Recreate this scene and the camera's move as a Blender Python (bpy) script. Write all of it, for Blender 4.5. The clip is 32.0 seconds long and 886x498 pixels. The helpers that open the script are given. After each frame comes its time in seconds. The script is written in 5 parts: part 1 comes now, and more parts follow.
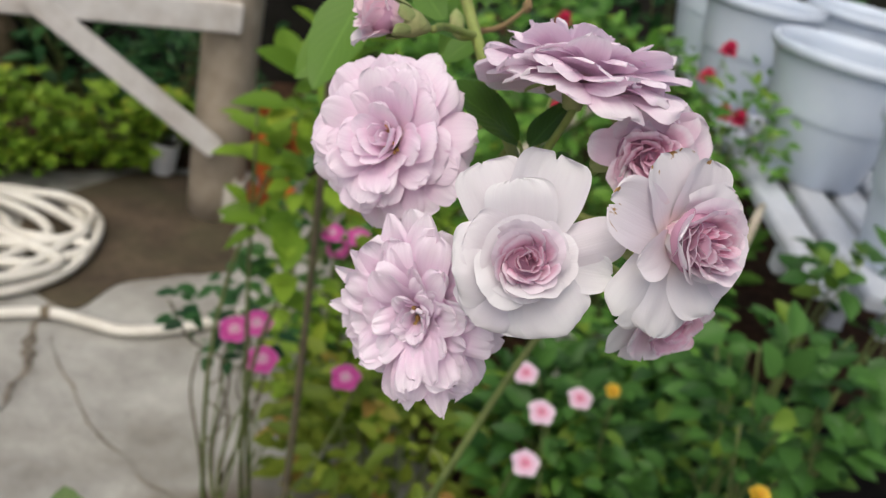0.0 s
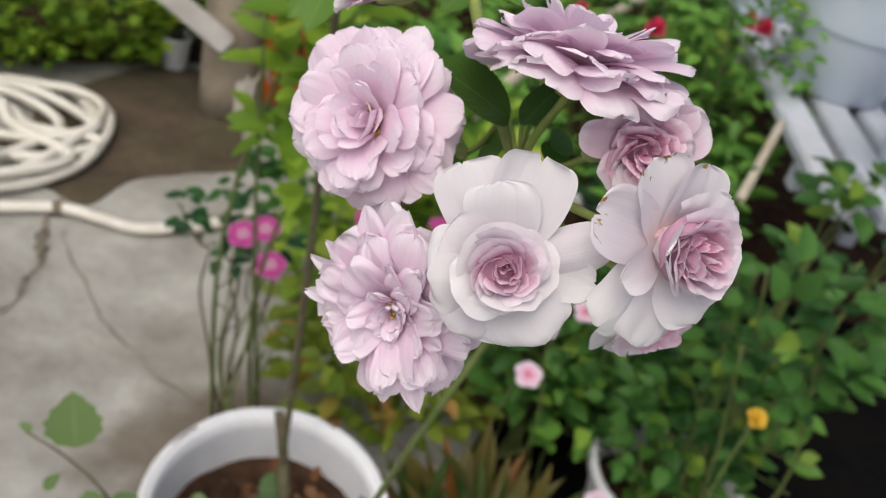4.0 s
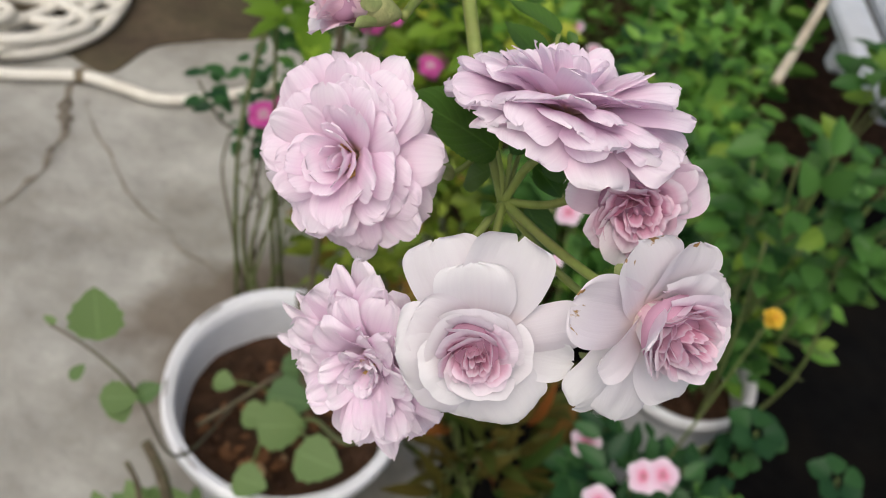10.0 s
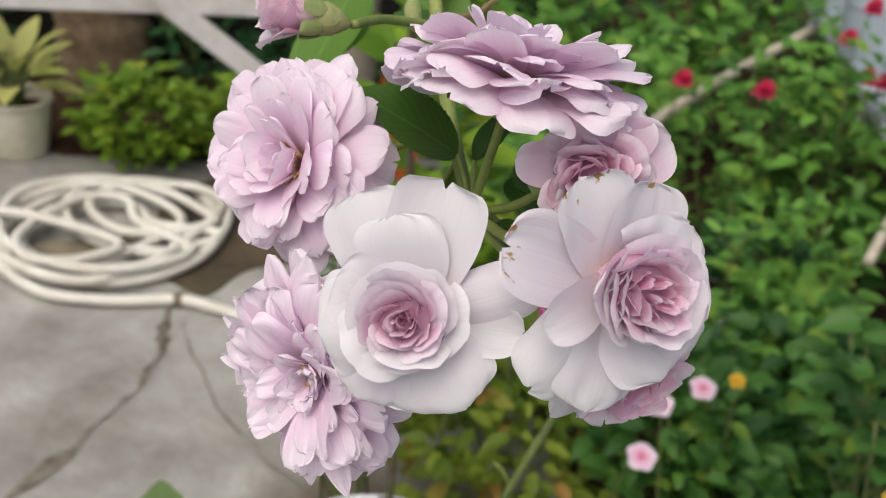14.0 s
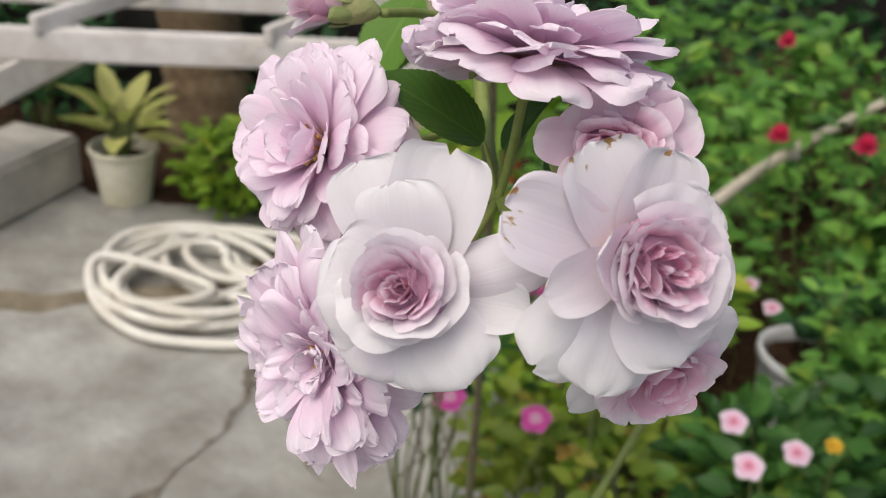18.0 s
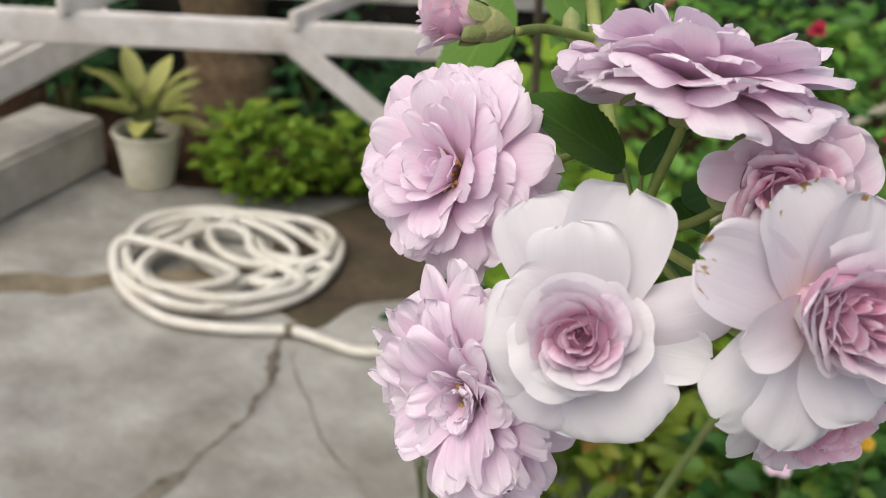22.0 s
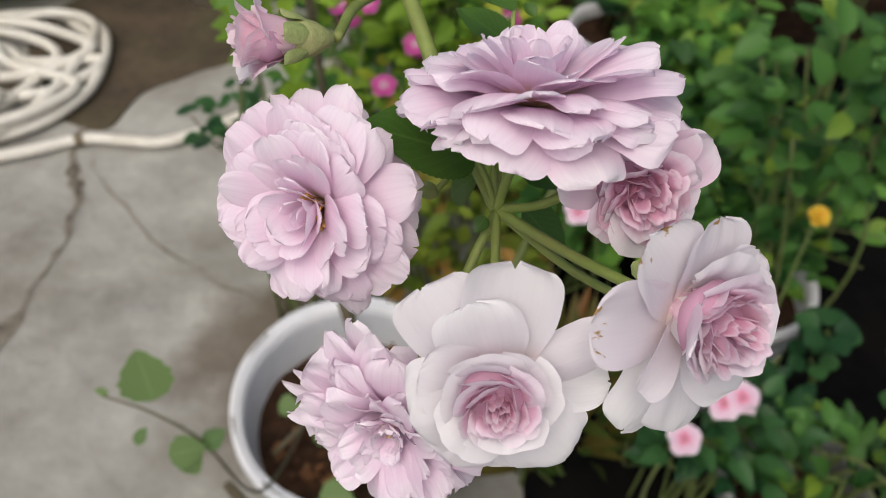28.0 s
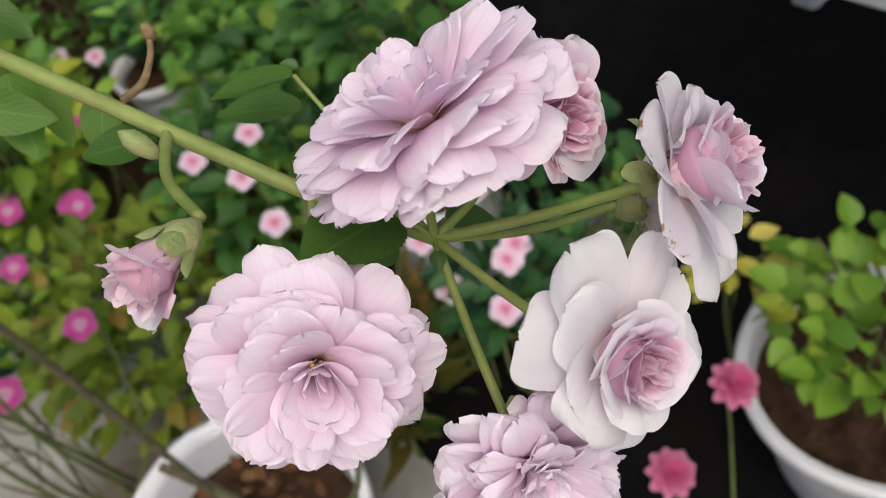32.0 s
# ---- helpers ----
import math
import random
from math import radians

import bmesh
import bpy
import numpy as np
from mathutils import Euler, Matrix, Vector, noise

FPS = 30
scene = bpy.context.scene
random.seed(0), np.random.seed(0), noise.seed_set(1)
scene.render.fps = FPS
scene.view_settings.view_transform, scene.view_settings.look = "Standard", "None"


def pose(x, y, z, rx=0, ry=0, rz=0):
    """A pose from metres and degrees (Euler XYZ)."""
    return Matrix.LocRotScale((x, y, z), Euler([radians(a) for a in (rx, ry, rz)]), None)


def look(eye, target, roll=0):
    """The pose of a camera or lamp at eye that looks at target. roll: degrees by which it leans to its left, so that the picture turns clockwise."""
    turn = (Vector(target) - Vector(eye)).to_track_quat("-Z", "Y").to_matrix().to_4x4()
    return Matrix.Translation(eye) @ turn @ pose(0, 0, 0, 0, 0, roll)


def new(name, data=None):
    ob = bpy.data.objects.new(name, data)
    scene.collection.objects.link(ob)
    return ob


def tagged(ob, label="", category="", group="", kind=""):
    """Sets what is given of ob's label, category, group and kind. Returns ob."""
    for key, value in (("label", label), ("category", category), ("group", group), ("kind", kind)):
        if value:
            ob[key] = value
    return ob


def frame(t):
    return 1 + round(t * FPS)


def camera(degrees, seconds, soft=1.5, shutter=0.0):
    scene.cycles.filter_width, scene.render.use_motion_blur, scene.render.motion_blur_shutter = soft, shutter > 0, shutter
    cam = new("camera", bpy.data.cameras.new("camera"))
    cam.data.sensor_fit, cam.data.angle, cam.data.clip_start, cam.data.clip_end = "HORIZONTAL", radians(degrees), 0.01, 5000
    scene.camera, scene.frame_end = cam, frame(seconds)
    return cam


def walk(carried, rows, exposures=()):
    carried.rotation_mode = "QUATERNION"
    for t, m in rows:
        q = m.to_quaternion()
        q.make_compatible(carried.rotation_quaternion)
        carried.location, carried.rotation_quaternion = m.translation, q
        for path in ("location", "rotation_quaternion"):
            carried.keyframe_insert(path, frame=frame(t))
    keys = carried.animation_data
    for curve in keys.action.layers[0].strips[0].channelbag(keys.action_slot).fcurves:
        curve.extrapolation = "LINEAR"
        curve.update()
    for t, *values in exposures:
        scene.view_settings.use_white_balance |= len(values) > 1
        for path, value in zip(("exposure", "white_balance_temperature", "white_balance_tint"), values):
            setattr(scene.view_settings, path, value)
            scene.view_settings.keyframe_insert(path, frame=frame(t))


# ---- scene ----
cam = camera(52.8, 32.0, soft=0.8)
cam.data.dof.use_dof = True
cam.data.dof.focus_distance = 0.155
cam.data.dof.aperture_fstop = 27.0

# the camera's line through the yard: seconds, eye, target, lean
PATH = [
    (0, (0.1890, 0.3483, 1.3446), (0.2228, 2.7608, 0.1337), 13.2),
    (0.5, (0.1903, 0.3443, 1.3500), (0.2309, 2.7473, 0.1215), 14.0),
    (1, (0.1930, 0.3456, 1.3473), (0.2457, 2.7324, 0.0878), 14.4),
    (1.5, (0.1903, 0.3483, 1.3487), (0.2538, 2.7203, 0.0594), 15.3),
    (2, (0.1903, 0.3497, 1.3487), (0.2835, 2.7014, 0.0243), 15.8),
    (2.5, (0.1903, 0.3537, 1.3540), (0.2660, 2.6946, 0.0108), 15.9),
    (4.5, (0.1917, 0.3699, 1.3621), (0.2592, 2.6069, -0.1472), 15.3),
    (5, (0.1863, 0.3726, 1.3676), (0.2660, 2.5853, -0.1769), 15.8),
    (5.5, (0.1863, 0.3753, 1.3702), (0.2997, 2.5043, -0.2876), 18.3),
    (6, (0.1836, 0.3794, 1.3729), (0.2997, 2.4746, -0.3267), 19.5),
    (6.5, (0.1782, 0.3847, 1.3783), (0.2808, 2.4341, -0.3767), 19.7),
    (7, (0.1823, 0.3901, 1.3864), (0.2984, 2.4003, -0.4118), 20.2),
    (7.5, (0.1836, 0.3942, 1.3919), (0.3132, 2.3922, -0.4199), 20.9),
    (8, (0.1823, 0.3982, 1.3959), (0.3240, 2.3855, -0.4266), 21.0),
    (8.5, (0.1836, 0.4010, 1.3959), (0.3375, 2.3720, -0.4428), 19.1),
    (9, (0.1836, 0.4010, 1.3945), (0.3307, 2.3720, -0.4455), 18.3),
    (9.5, (0.1877, 0.4010, 1.3905), (0.2903, 2.3679, -0.4550), 18.1),
    (10, (0.1917, 0.3996, 1.3864), (0.2835, 2.3949, -0.4307), 17.0),
    (10.5, (0.1836, 0.4104, 1.3729), (0.3402, 2.3881, -0.4590), 17.1),
    (11, (0.1809, 0.4293, 1.3662), (0.3942, 2.4043, -0.4617), 16.1),
    (11.5, (0.1836, 0.4334, 1.3595), (0.4415, 2.4138, -0.4590), 15.2),
    (12, (0.1863, 0.4253, 1.3635), (0.3240, 2.5421, -0.3065), 13.1),
    (12.5, (0.1917, 0.4118, 1.3595), (0.1444, 2.5785, -0.2511), 9.5),
    (13, (0.2011, 0.4023, 1.3567), (-0.0108, 2.6082, -0.1863), 7.7),
    (13.5, (0.2241, 0.3928, 1.3392), (-0.2322, 2.7176, 0.0459), 6.7),
    (14, (0.2295, 0.3928, 1.3459), (-0.1242, 2.7135, 0.0121), 7.7),
    (14.5, (0.2362, 0.3928, 1.3433), (-0.1971, 2.7067, 0.0189), 7.3),
    (16.5, (0.2430, 0.3942, 1.3338), (-0.3821, 2.7243, 0.1229), 5.8),
    (17, (0.2403, 0.3982, 1.3325), (-0.4077, 2.7216, 0.1202), 6.1),
    (17.5, (0.2417, 0.3982, 1.3325), (-0.4145, 2.7203, 0.1202), 6.1),
    (18, (0.2444, 0.3956, 1.3325), (-0.4091, 2.7203, 0.1215), 5.7),
    (18.5, (0.2417, 0.4010, 1.3284), (-0.4226, 2.7189, 0.1134), 5.7),
    (19, (0.2417, 0.3996, 1.3284), (-0.4185, 2.7081, 0.0959), 5.4),
    (19.5, (0.2417, 0.4023, 1.3284), (-0.4239, 2.7095, 0.0918), 5.7),
    (20, (0.2417, 0.4010, 1.3284), (-0.4280, 2.7067, 0.0945), 5.3),
    (20.5, (0.2349, 0.4023, 1.3284), (-0.4590, 2.7014, 0.0945), 5.3),
    (21, (0.2295, 0.4010, 1.3297), (-0.4563, 2.6879, 0.0662), 5.7),
    (21.5, (0.2241, 0.3982, 1.3325), (-0.4617, 2.6892, 0.0770), 5.9),
    (22, (0.2187, 0.3969, 1.3352), (-0.4657, 2.6865, 0.0796), 6.0),
    (22.5, (0.2133, 0.3969, 1.3365), (-0.4684, 2.6744, 0.0567), 5.8),
    (23, (0.2120, 0.3969, 1.3352), (-0.4455, 2.6649, 0.0257), 5.2),
    (23.5, (0.2160, 0.3982, 1.3365), (-0.3888, 2.6690, 0.0081), 5.6),
    (24, (0.2120, 0.4010, 1.3365), (-0.3780, 2.6622, -0.0162), 5.8),
    (24.5, (0.2066, 0.4010, 1.3378), (-0.3294, 2.6339, -0.0837), 5.9),
    (26.5, (0.1930, 0.4158, 1.3608), (-0.1134, 2.4341, -0.4050), 3.7),
    (27, (0.1971, 0.4212, 1.3743), (0.0351, 2.4125, -0.4415), 3.1),
    (27.5, (0.1971, 0.4226, 1.3824), (0.1431, 2.3585, -0.4982), 2.0),
    (28, (0.1985, 0.4226, 1.3824), (0.1958, 2.3490, -0.5090), 1.5),
    (28.5, (0.1971, 0.4239, 1.3878), (0.3078, 2.3234, -0.5279), 0.7),
    (29, (0.1944, 0.4280, 1.3959), (0.4077, 2.2977, -0.5400), -2.3),
    (29.5, (0.1903, 0.4334, 1.3945), (0.4793, 2.2707, -0.5630), -7.3),
    (30, (0.1823, 0.4361, 1.3986), (0.5805, 2.2802, -0.5319), -11.4),
    (30.5, (0.1769, 0.4442, 1.3986), (0.6642, 2.2680, -0.5319), -14.5),
    (31, (0.1728, 0.4455, 1.3972), (0.7614, 2.2410, -0.5306), -17.0),
    (31.5, (0.1701, 0.4482, 1.3945), (0.8694, 2.1532, -0.5792), -20.8),
    (32, (0.1580, 0.4523, 1.3905), (0.9423, 2.0547, -0.6359), -23.9),
]
walk(cam, [(t, look(eye, target, roll)) for t, eye, target, roll in PATH],
     [(0, -0.22), (12, -0.22), (16.5, -0.16), (24.5, -0.18), (27, -0.30), (32, -0.26)])

# ---- light ----
world = bpy.data.worlds.new("overcast_sky")
scene.world = world
world.use_nodes = True
wn = world.node_tree
sky = wn.nodes.new("ShaderNodeTexSky")
sky.sky_type = 'NISHITA'
sky.sun_disc = False
sky.sun_elevation = radians(60)
sky.sun_rotation = radians(200)
sky.dust_density = 6.0
sky.air_density = 0.65
wn.nodes["Background"].inputs["Strength"].default_value = 0.150
wn.links.new(sky.outputs[0], wn.nodes["Background"].inputs["Color"])
sun = new("sun", bpy.data.lights.new("sun", 'SUN'))
sun.data.energy = 1.4
sun.data.angle = radians(75)
sun.data.color = (0.975, 1.0, 0.90)
sun.matrix_world = look((-1.3, -1.9, 5.4), (0, 1, 0))

# ---- materials ----


def base_mat(name, rough=0.6, spec=0.5):
    m = bpy.data.materials.new(name)
    m.use_nodes = True
    b = m.node_tree.nodes["Principled BSDF"]
    b.inputs["Roughness"].default_value = rough
    b.inputs["Specular IOR Level"].default_value = spec
    return m, m.node_tree, b


def node(tree, kind, **values):
    n = tree.nodes.new(kind)
    for key, value in values.items():
        n.inputs[key].default_value = value
    return n


def ramp(tree, stops):
    n = tree.nodes.new("ShaderNodeValToRGB")
    e = n.color_ramp.elements
    e[0].position, e[0].color = stops[0][0], (*stops[0][1], 1)
    e[1].position, e[1].color = stops[-1][0], (*stops[-1][1], 1)
    for p, c in stops[1:-1]:
        k = e.new(p)
        k.color = (*c, 1)
    return n


def mixed(tree, fac, a, b, blend='MIX'):
    n = tree.nodes.new("ShaderNodeMix")
    n.data_type, n.blend_type = 'RGBA', blend
    for sock, v in ((n.inputs[0], fac), (n.inputs[6], a), (n.inputs[7], b)):
        if isinstance(v, (float, int)):
            sock.default_value = v
        elif isinstance(v, tuple):
            sock.default_value = (*v, 1)
        else:
            tree.links.new(v, sock)
    return n.outputs[2]


def rough_surface(name, c1, c2, scale, c3=None, scale3=3.0, rough=0.8, bump=0.3, spec=0.3, amount3=0.6, low=0.3, high=0.7):
    """Two scales of mottling and fine relief."""
    m, t, b = base_mat(name, rough, spec)
    co = t.nodes.new("ShaderNodeTexCoord")
    n1 = node(t, "ShaderNodeTexNoise", Scale=scale, Detail=8.0, Roughness=0.65)
    t.links.new(co.outputs["Object"], n1.inputs["Vector"])
    r1 = ramp(t, [(low, c1), (high, c2)])
    t.links.new(n1.outputs[0], r1.inputs[0])
    col = r1.outputs[0]
    if c3:
        n2 = node(t, "ShaderNodeTexNoise", Scale=scale3, Detail=5.0, Roughness=0.6)
        t.links.new(co.outputs["Object"], n2.inputs["Vector"])
        r2 = ramp(t, [(0.45, (0, 0, 0)), (0.7, (amount3,) * 3)])
        t.links.new(n2.outputs[0], r2.inputs[0])
        col = mixed(t, r2.outputs[0], col, c3)
    t.links.new(col, b.inputs["Base Color"])
    n3 = node(t, "ShaderNodeTexNoise", Scale=scale * 6, Detail=6.0)
    t.links.new(co.outputs["Object"], n3.inputs["Vector"])
    bp = node(t, "ShaderNodeBump", Strength=bump, Distance=0.01)
    t.links.new(n3.outputs[0], bp.inputs["Height"])
    t.links.new(bp.outputs[0], b.inputs["Normal"])
    return m


def petal_mat(name, base, mid, edge, vein=0.04, through_light=0.5, late=0.70):
    """A thin petal: colour runs from claw to rim along its own length, with fine veins."""
    m, t, b = base_mat(name, 0.55, 0.25)
    uv = t.nodes.new("ShaderNodeUVMap")
    sep = t.nodes.new("ShaderNodeSeparateXYZ")
    t.links.new(uv.outputs[0], sep.inputs[0])
    info = t.nodes.new("ShaderNodeObjectInfo")
    r = ramp(t, [(0.0, base), (0.10, base), (0.40, mid), (late, mid), (late + 0.7 * (1 - late), edge)])
    t.links.new(sep.outputs[1], r.inputs[0])
    tone = ramp(t, [(0.0, (0.96, 0.91, 0.95)), (1.0, (1.0, 1.0, 1.0))])
    t.links.new(info.outputs["Random"], tone.inputs[0])
    col = mixed(t, 1.0, r.outputs[0], tone.outputs[0], 'MULTIPLY')
    mapv = node(t, "ShaderNodeMapping", Scale=(26.0, 1.6, 1.0))
    t.links.new(uv.outputs[0], mapv.inputs[0])
    nz = node(t, "ShaderNodeTexNoise", Scale=1.0, Detail=3.0)
    t.links.new(mapv.outputs[0], nz.inputs["Vector"])
    rv = ramp(t, [(0.35, (1 - vein, 1 - 1.6 * vein, 1 - vein)), (0.6, (1, 1, 1))])
    t.links.new(nz.outputs[0], rv.inputs[0])
    col = mixed(t, 1.0, col, rv.outputs[0], 'MULTIPLY')
    t.links.new(col, b.inputs["Base Color"])
    bp = node(t, "ShaderNodeBump", Strength=0.15, Distance=0.0006)
    t.links.new(nz.outputs[0], bp.inputs["Height"])
    t.links.new(bp.outputs[0], b.inputs["Normal"])
    tr = t.nodes.new("ShaderNodeBsdfTranslucent")
    t.links.new(col, tr.inputs[0])
    mx = t.nodes.new("ShaderNodeMixShader")
    mx.inputs[0].default_value = through_light
    t.links.new(b.outputs[0], mx.inputs[1])
    t.links.new(tr.outputs[0], mx.inputs[2])
    t.links.new(mx.outputs[0], t.nodes["Material Output"].inputs[0])
    return m


def leaf_mat(name, dark, light, rough=0.4, yellow=None, island=True, veins=True):
    m, t, b = base_mat(name, rough, 0.28)
    uv = t.nodes.new("ShaderNodeUVMap")
    both = node(t, "ShaderNodeMath")
    both.operation = 'ADD'
    t.links.new(t.nodes.new("ShaderNodeNewGeometry").outputs["Random Per Island"], both.inputs[0])
    t.links.new(t.nodes.new("ShaderNodeObjectInfo").outputs["Random"], both.inputs[1])
    part_of = node(t, "ShaderNodeMath")
    part_of.operation = 'FRACT'
    t.links.new(both.outputs[0], part_of.inputs[0])
    src = part_of.outputs[0]
    stops = [(0.0, dark), (0.8, light)]
    if yellow:
        stops = [(0.0, dark), (0.7, light), (0.88, light), (1.0, yellow)]
    r = ramp(t, stops)
    t.links.new(src, r.inputs[0])
    col = r.outputs[0]
    if veins:
        sep = t.nodes.new("ShaderNodeSeparateXYZ")
        t.links.new(uv.outputs[0], sep.inputs[0])
        off = node(t, "ShaderNodeMath")
        off.operation = 'SUBTRACT'
        off.inputs[1].default_value = 0.5
        t.links.new(sep.outputs[0], off.inputs[0])
        ab = node(t, "ShaderNodeMath")
        ab.operation = 'ABSOLUTE'
        t.links.new(off.outputs[0], ab.inputs[0])
        ad = node(t, "ShaderNodeMath")
        ad.operation = 'MULTIPLY_ADD'
        ad.inputs[1].default_value = -0.9
        t.links.new(ab.outputs[0], ad.inputs[0])
        t.links.new(sep.outputs[1], ad.inputs[2])
        sn = node(t, "ShaderNodeMath")
        sn.operation = 'MULTIPLY'
        sn.inputs[1].default_value = 52.0
        t.links.new(ad.outputs[0], sn.inputs[0])
        si = node(t, "ShaderNodeMath")
        si.operation = 'SINE'
        t.links.new(sn.outputs[0], si.inputs[0])
        rv = ramp(t, [(0.9, (0, 0, 0)), (1.0, (0.12, 0.12, 0.12))])
        t.links.new(si.outputs[0], rv.inputs[0])
        rib = ramp(t, [(0.0, (0.3, 0.3, 0.3)), (0.03, (0, 0, 0))])
        t.links.new(ab.outputs[0], rib.inputs[0])
        pale = tuple(min(1, c * 1.9 + 0.02) for c in light)
        col = mixed(t, rv.outputs[0], col, pale)
        col = mixed(t, rib.outputs[0], col, pale)
        bp = node(t, "ShaderNodeBump", Strength=0.10, Distance=0.0004)
        t.links.new(si.outputs[0], bp.inputs["Height"])
        t.links.new(bp.outputs[0], b.inputs["Normal"])
    t.links.new(col, b.inputs["Base Color"])
    tr = t.nodes.new("ShaderNodeBsdfTranslucent")
    t.links.new(col, tr.inputs[0])
    mx = t.nodes.new("ShaderNodeMixShader")
    mx.inputs[0].default_value = 0.3
    t.links.new(b.outputs[0], mx.inputs[1])
    t.links.new(tr.outputs[0], mx.inputs[2])
    t.links.new(mx.outputs[0], t.nodes["Material Output"].inputs[0])
    return m


M_CONCRETE = rough_surface("worn_concrete", (0.225, 0.215, 0.195), (0.45, 0.445, 0.405), 5.0, (0.145, 0.125, 0.095), 2.2, 0.85, 0.5, 0.3, 0.65, 0.30, 0.68)
ct = M_CONCRETE.node_tree
cb = ct.nodes["Principled BSDF"]
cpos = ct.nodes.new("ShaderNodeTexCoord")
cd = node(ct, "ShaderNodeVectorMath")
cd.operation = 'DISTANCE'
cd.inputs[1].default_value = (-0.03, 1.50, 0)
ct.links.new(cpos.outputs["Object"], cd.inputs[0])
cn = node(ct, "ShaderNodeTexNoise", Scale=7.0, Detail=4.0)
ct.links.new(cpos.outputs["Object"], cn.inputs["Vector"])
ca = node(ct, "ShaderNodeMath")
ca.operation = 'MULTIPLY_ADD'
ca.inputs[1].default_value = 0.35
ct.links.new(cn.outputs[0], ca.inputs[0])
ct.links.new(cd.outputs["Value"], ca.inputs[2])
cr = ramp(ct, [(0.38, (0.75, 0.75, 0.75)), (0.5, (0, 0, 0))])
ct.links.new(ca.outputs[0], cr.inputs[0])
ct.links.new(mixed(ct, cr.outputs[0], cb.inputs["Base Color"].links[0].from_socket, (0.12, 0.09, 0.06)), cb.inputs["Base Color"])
M_SOIL = rough_surface("damp_soil", (0.022, 0.013, 0.008), (0.10, 0.052, 0.030), 26.0, (0.03, 0.022, 0.016), 4.0, 0.95, 0.9, 0.12)
M_MUD = rough_surface("brown_mud", (0.045, 0.033, 0.022), (0.12, 0.09, 0.058), 7.0, (0.05, 0.055, 0.025), 3.0, 0.9, 0.6)
M_DIRT = rough_surface("joint_dirt", (0.15, 0.118, 0.078), (0.33, 0.28, 0.20), 12.0, (0.08, 0.07, 0.045), 5.0, 0.95, 0.6)
M_CRACK = rough_surface("crack_dirt", (0.07, 0.056, 0.042), (0.28, 0.25, 0.20), 22.0, (0.30, 0.27, 0.22), 7.0, 0.95, 0.6)
M_BLACK = rough_surface("near_black_ground", (0.003, 0.003, 0.0035), (0.007, 0.007, 0.007), 20.0, (0.011, 0.009, 0.007), 6.0, 0.95, 0.3, 0.06)
M_HOSE = rough_surface("cream_hose", (0.68, 0.65, 0.57), (0.8, 0.775, 0.70), 30.0, (0.5, 0.45, 0.36), 6.0, 0.5, 0.1, 0.5)
M_POT = rough_surface("white_pot", (0.64, 0.65, 0.67), (0.75, 0.76, 0.78), 20.0, (0.5, 0.49, 0.45), 5.0, 0.4, 0.08, 0.5, 0.35)
# whitish translucent plastic, greyed in its colour for the shade it stands in
M_SHADEPOT = rough_surface("shaded_translucent_pot", (0.22, 0.22, 0.21), (0.42, 0.42, 0.40), 12.0, (0.10, 0.09, 0.07), 5.0, 0.5, 0.08, 0.4, 0.6)
M_BLUEPOT = rough_surface("pale_blue_pot", (0.56, 0.64, 0.74), (0.64, 0.71, 0.80), 12.0, (0.42, 0.47, 0.55), 3.0, 0.4, 0.05, 0.5)
M_YPOT = rough_surface("cream_pot", (0.74, 0.70, 0.52), (0.86, 0.83, 0.68), 14.0, (0.45, 0.4, 0.2), 6.0, 0.5, 0.1)
M_TIMBER = rough_surface("white_painted_timber", (0.64, 0.61, 0.57), (0.80, 0.77, 0.73), 18.0, (0.45, 0.39, 0.33), 7.0, 0.7, 0.3)
M_POST = rough_surface("weathered_post", (0.28, 0.23, 0.17), (0.42, 0.36, 0.28), 16.0, (0.2, 0.16, 0.12), 5.0, 0.85, 0.4)
M_BENCH = rough_surface("white_bench_paint", (0.50, 0.54, 0.60), (0.62, 0.65, 0.70), 20.0, (0.46, 0.47, 0.48), 6.0, 0.55, 0.1)
M_BARK = rough_surface("tree_bark", (0.09, 0.06, 0.035), (0.24, 0.17, 0.1), 22.0, (0.3, 0.24, 0.15), 6.0, 0.95, 0.9)
M_BARK_PALE = rough_surface("pale_bamboo", (0.42, 0.37, 0.27), (0.58, 0.53, 0.42), 25.0, (0.3, 0.25, 0.17), 8.0, 0.6, 0.2)
M_WALL = rough_surface("old_render_wall", (0.42, 0.39, 0.33), (0.64, 0.61, 0.53), 8.0, (0.2, 0.19, 0.16), 3.0, 0.9, 0.3)
# near-black colour that stands for deep shade behind the plants and rack
M_DARK = rough_surface("painted_shade", (0.012, 0.011, 0.01), (0.03, 0.027, 0.024), 8.0, (0.02, 0.025, 0.015), 3.0, 0.95, 0.3, 0.1)
M_CANE = rough_surface("green_rose_cane", (0.16, 0.24, 0.045), (0.3, 0.36, 0.1), 60.0, (0.22, 0.16, 0.07), 40.0, 0.5, 0.1, 0.4, 0.4)
M_CALYX = rough_surface("green_calyx", (0.2, 0.27, 0.08), (0.36, 0.4, 0.17), 90.0, (0.35, 0.25, 0.12), 60.0, 0.6, 0.2, 0.3, 0.4)
M_DRY = rough_surface("dry_twig", (0.2, 0.13, 0.06), (0.38, 0.27, 0.14), 90.0, (0.1, 0.06, 0.03), 40.0, 0.8, 0.3)
M_TWIG = rough_surface("brown_twig", (0.06, 0.05, 0.03), (0.15, 0.12, 0.075), 60.0, (0.1, 0.12, 0.05), 20.0, 0.8, 0.3)
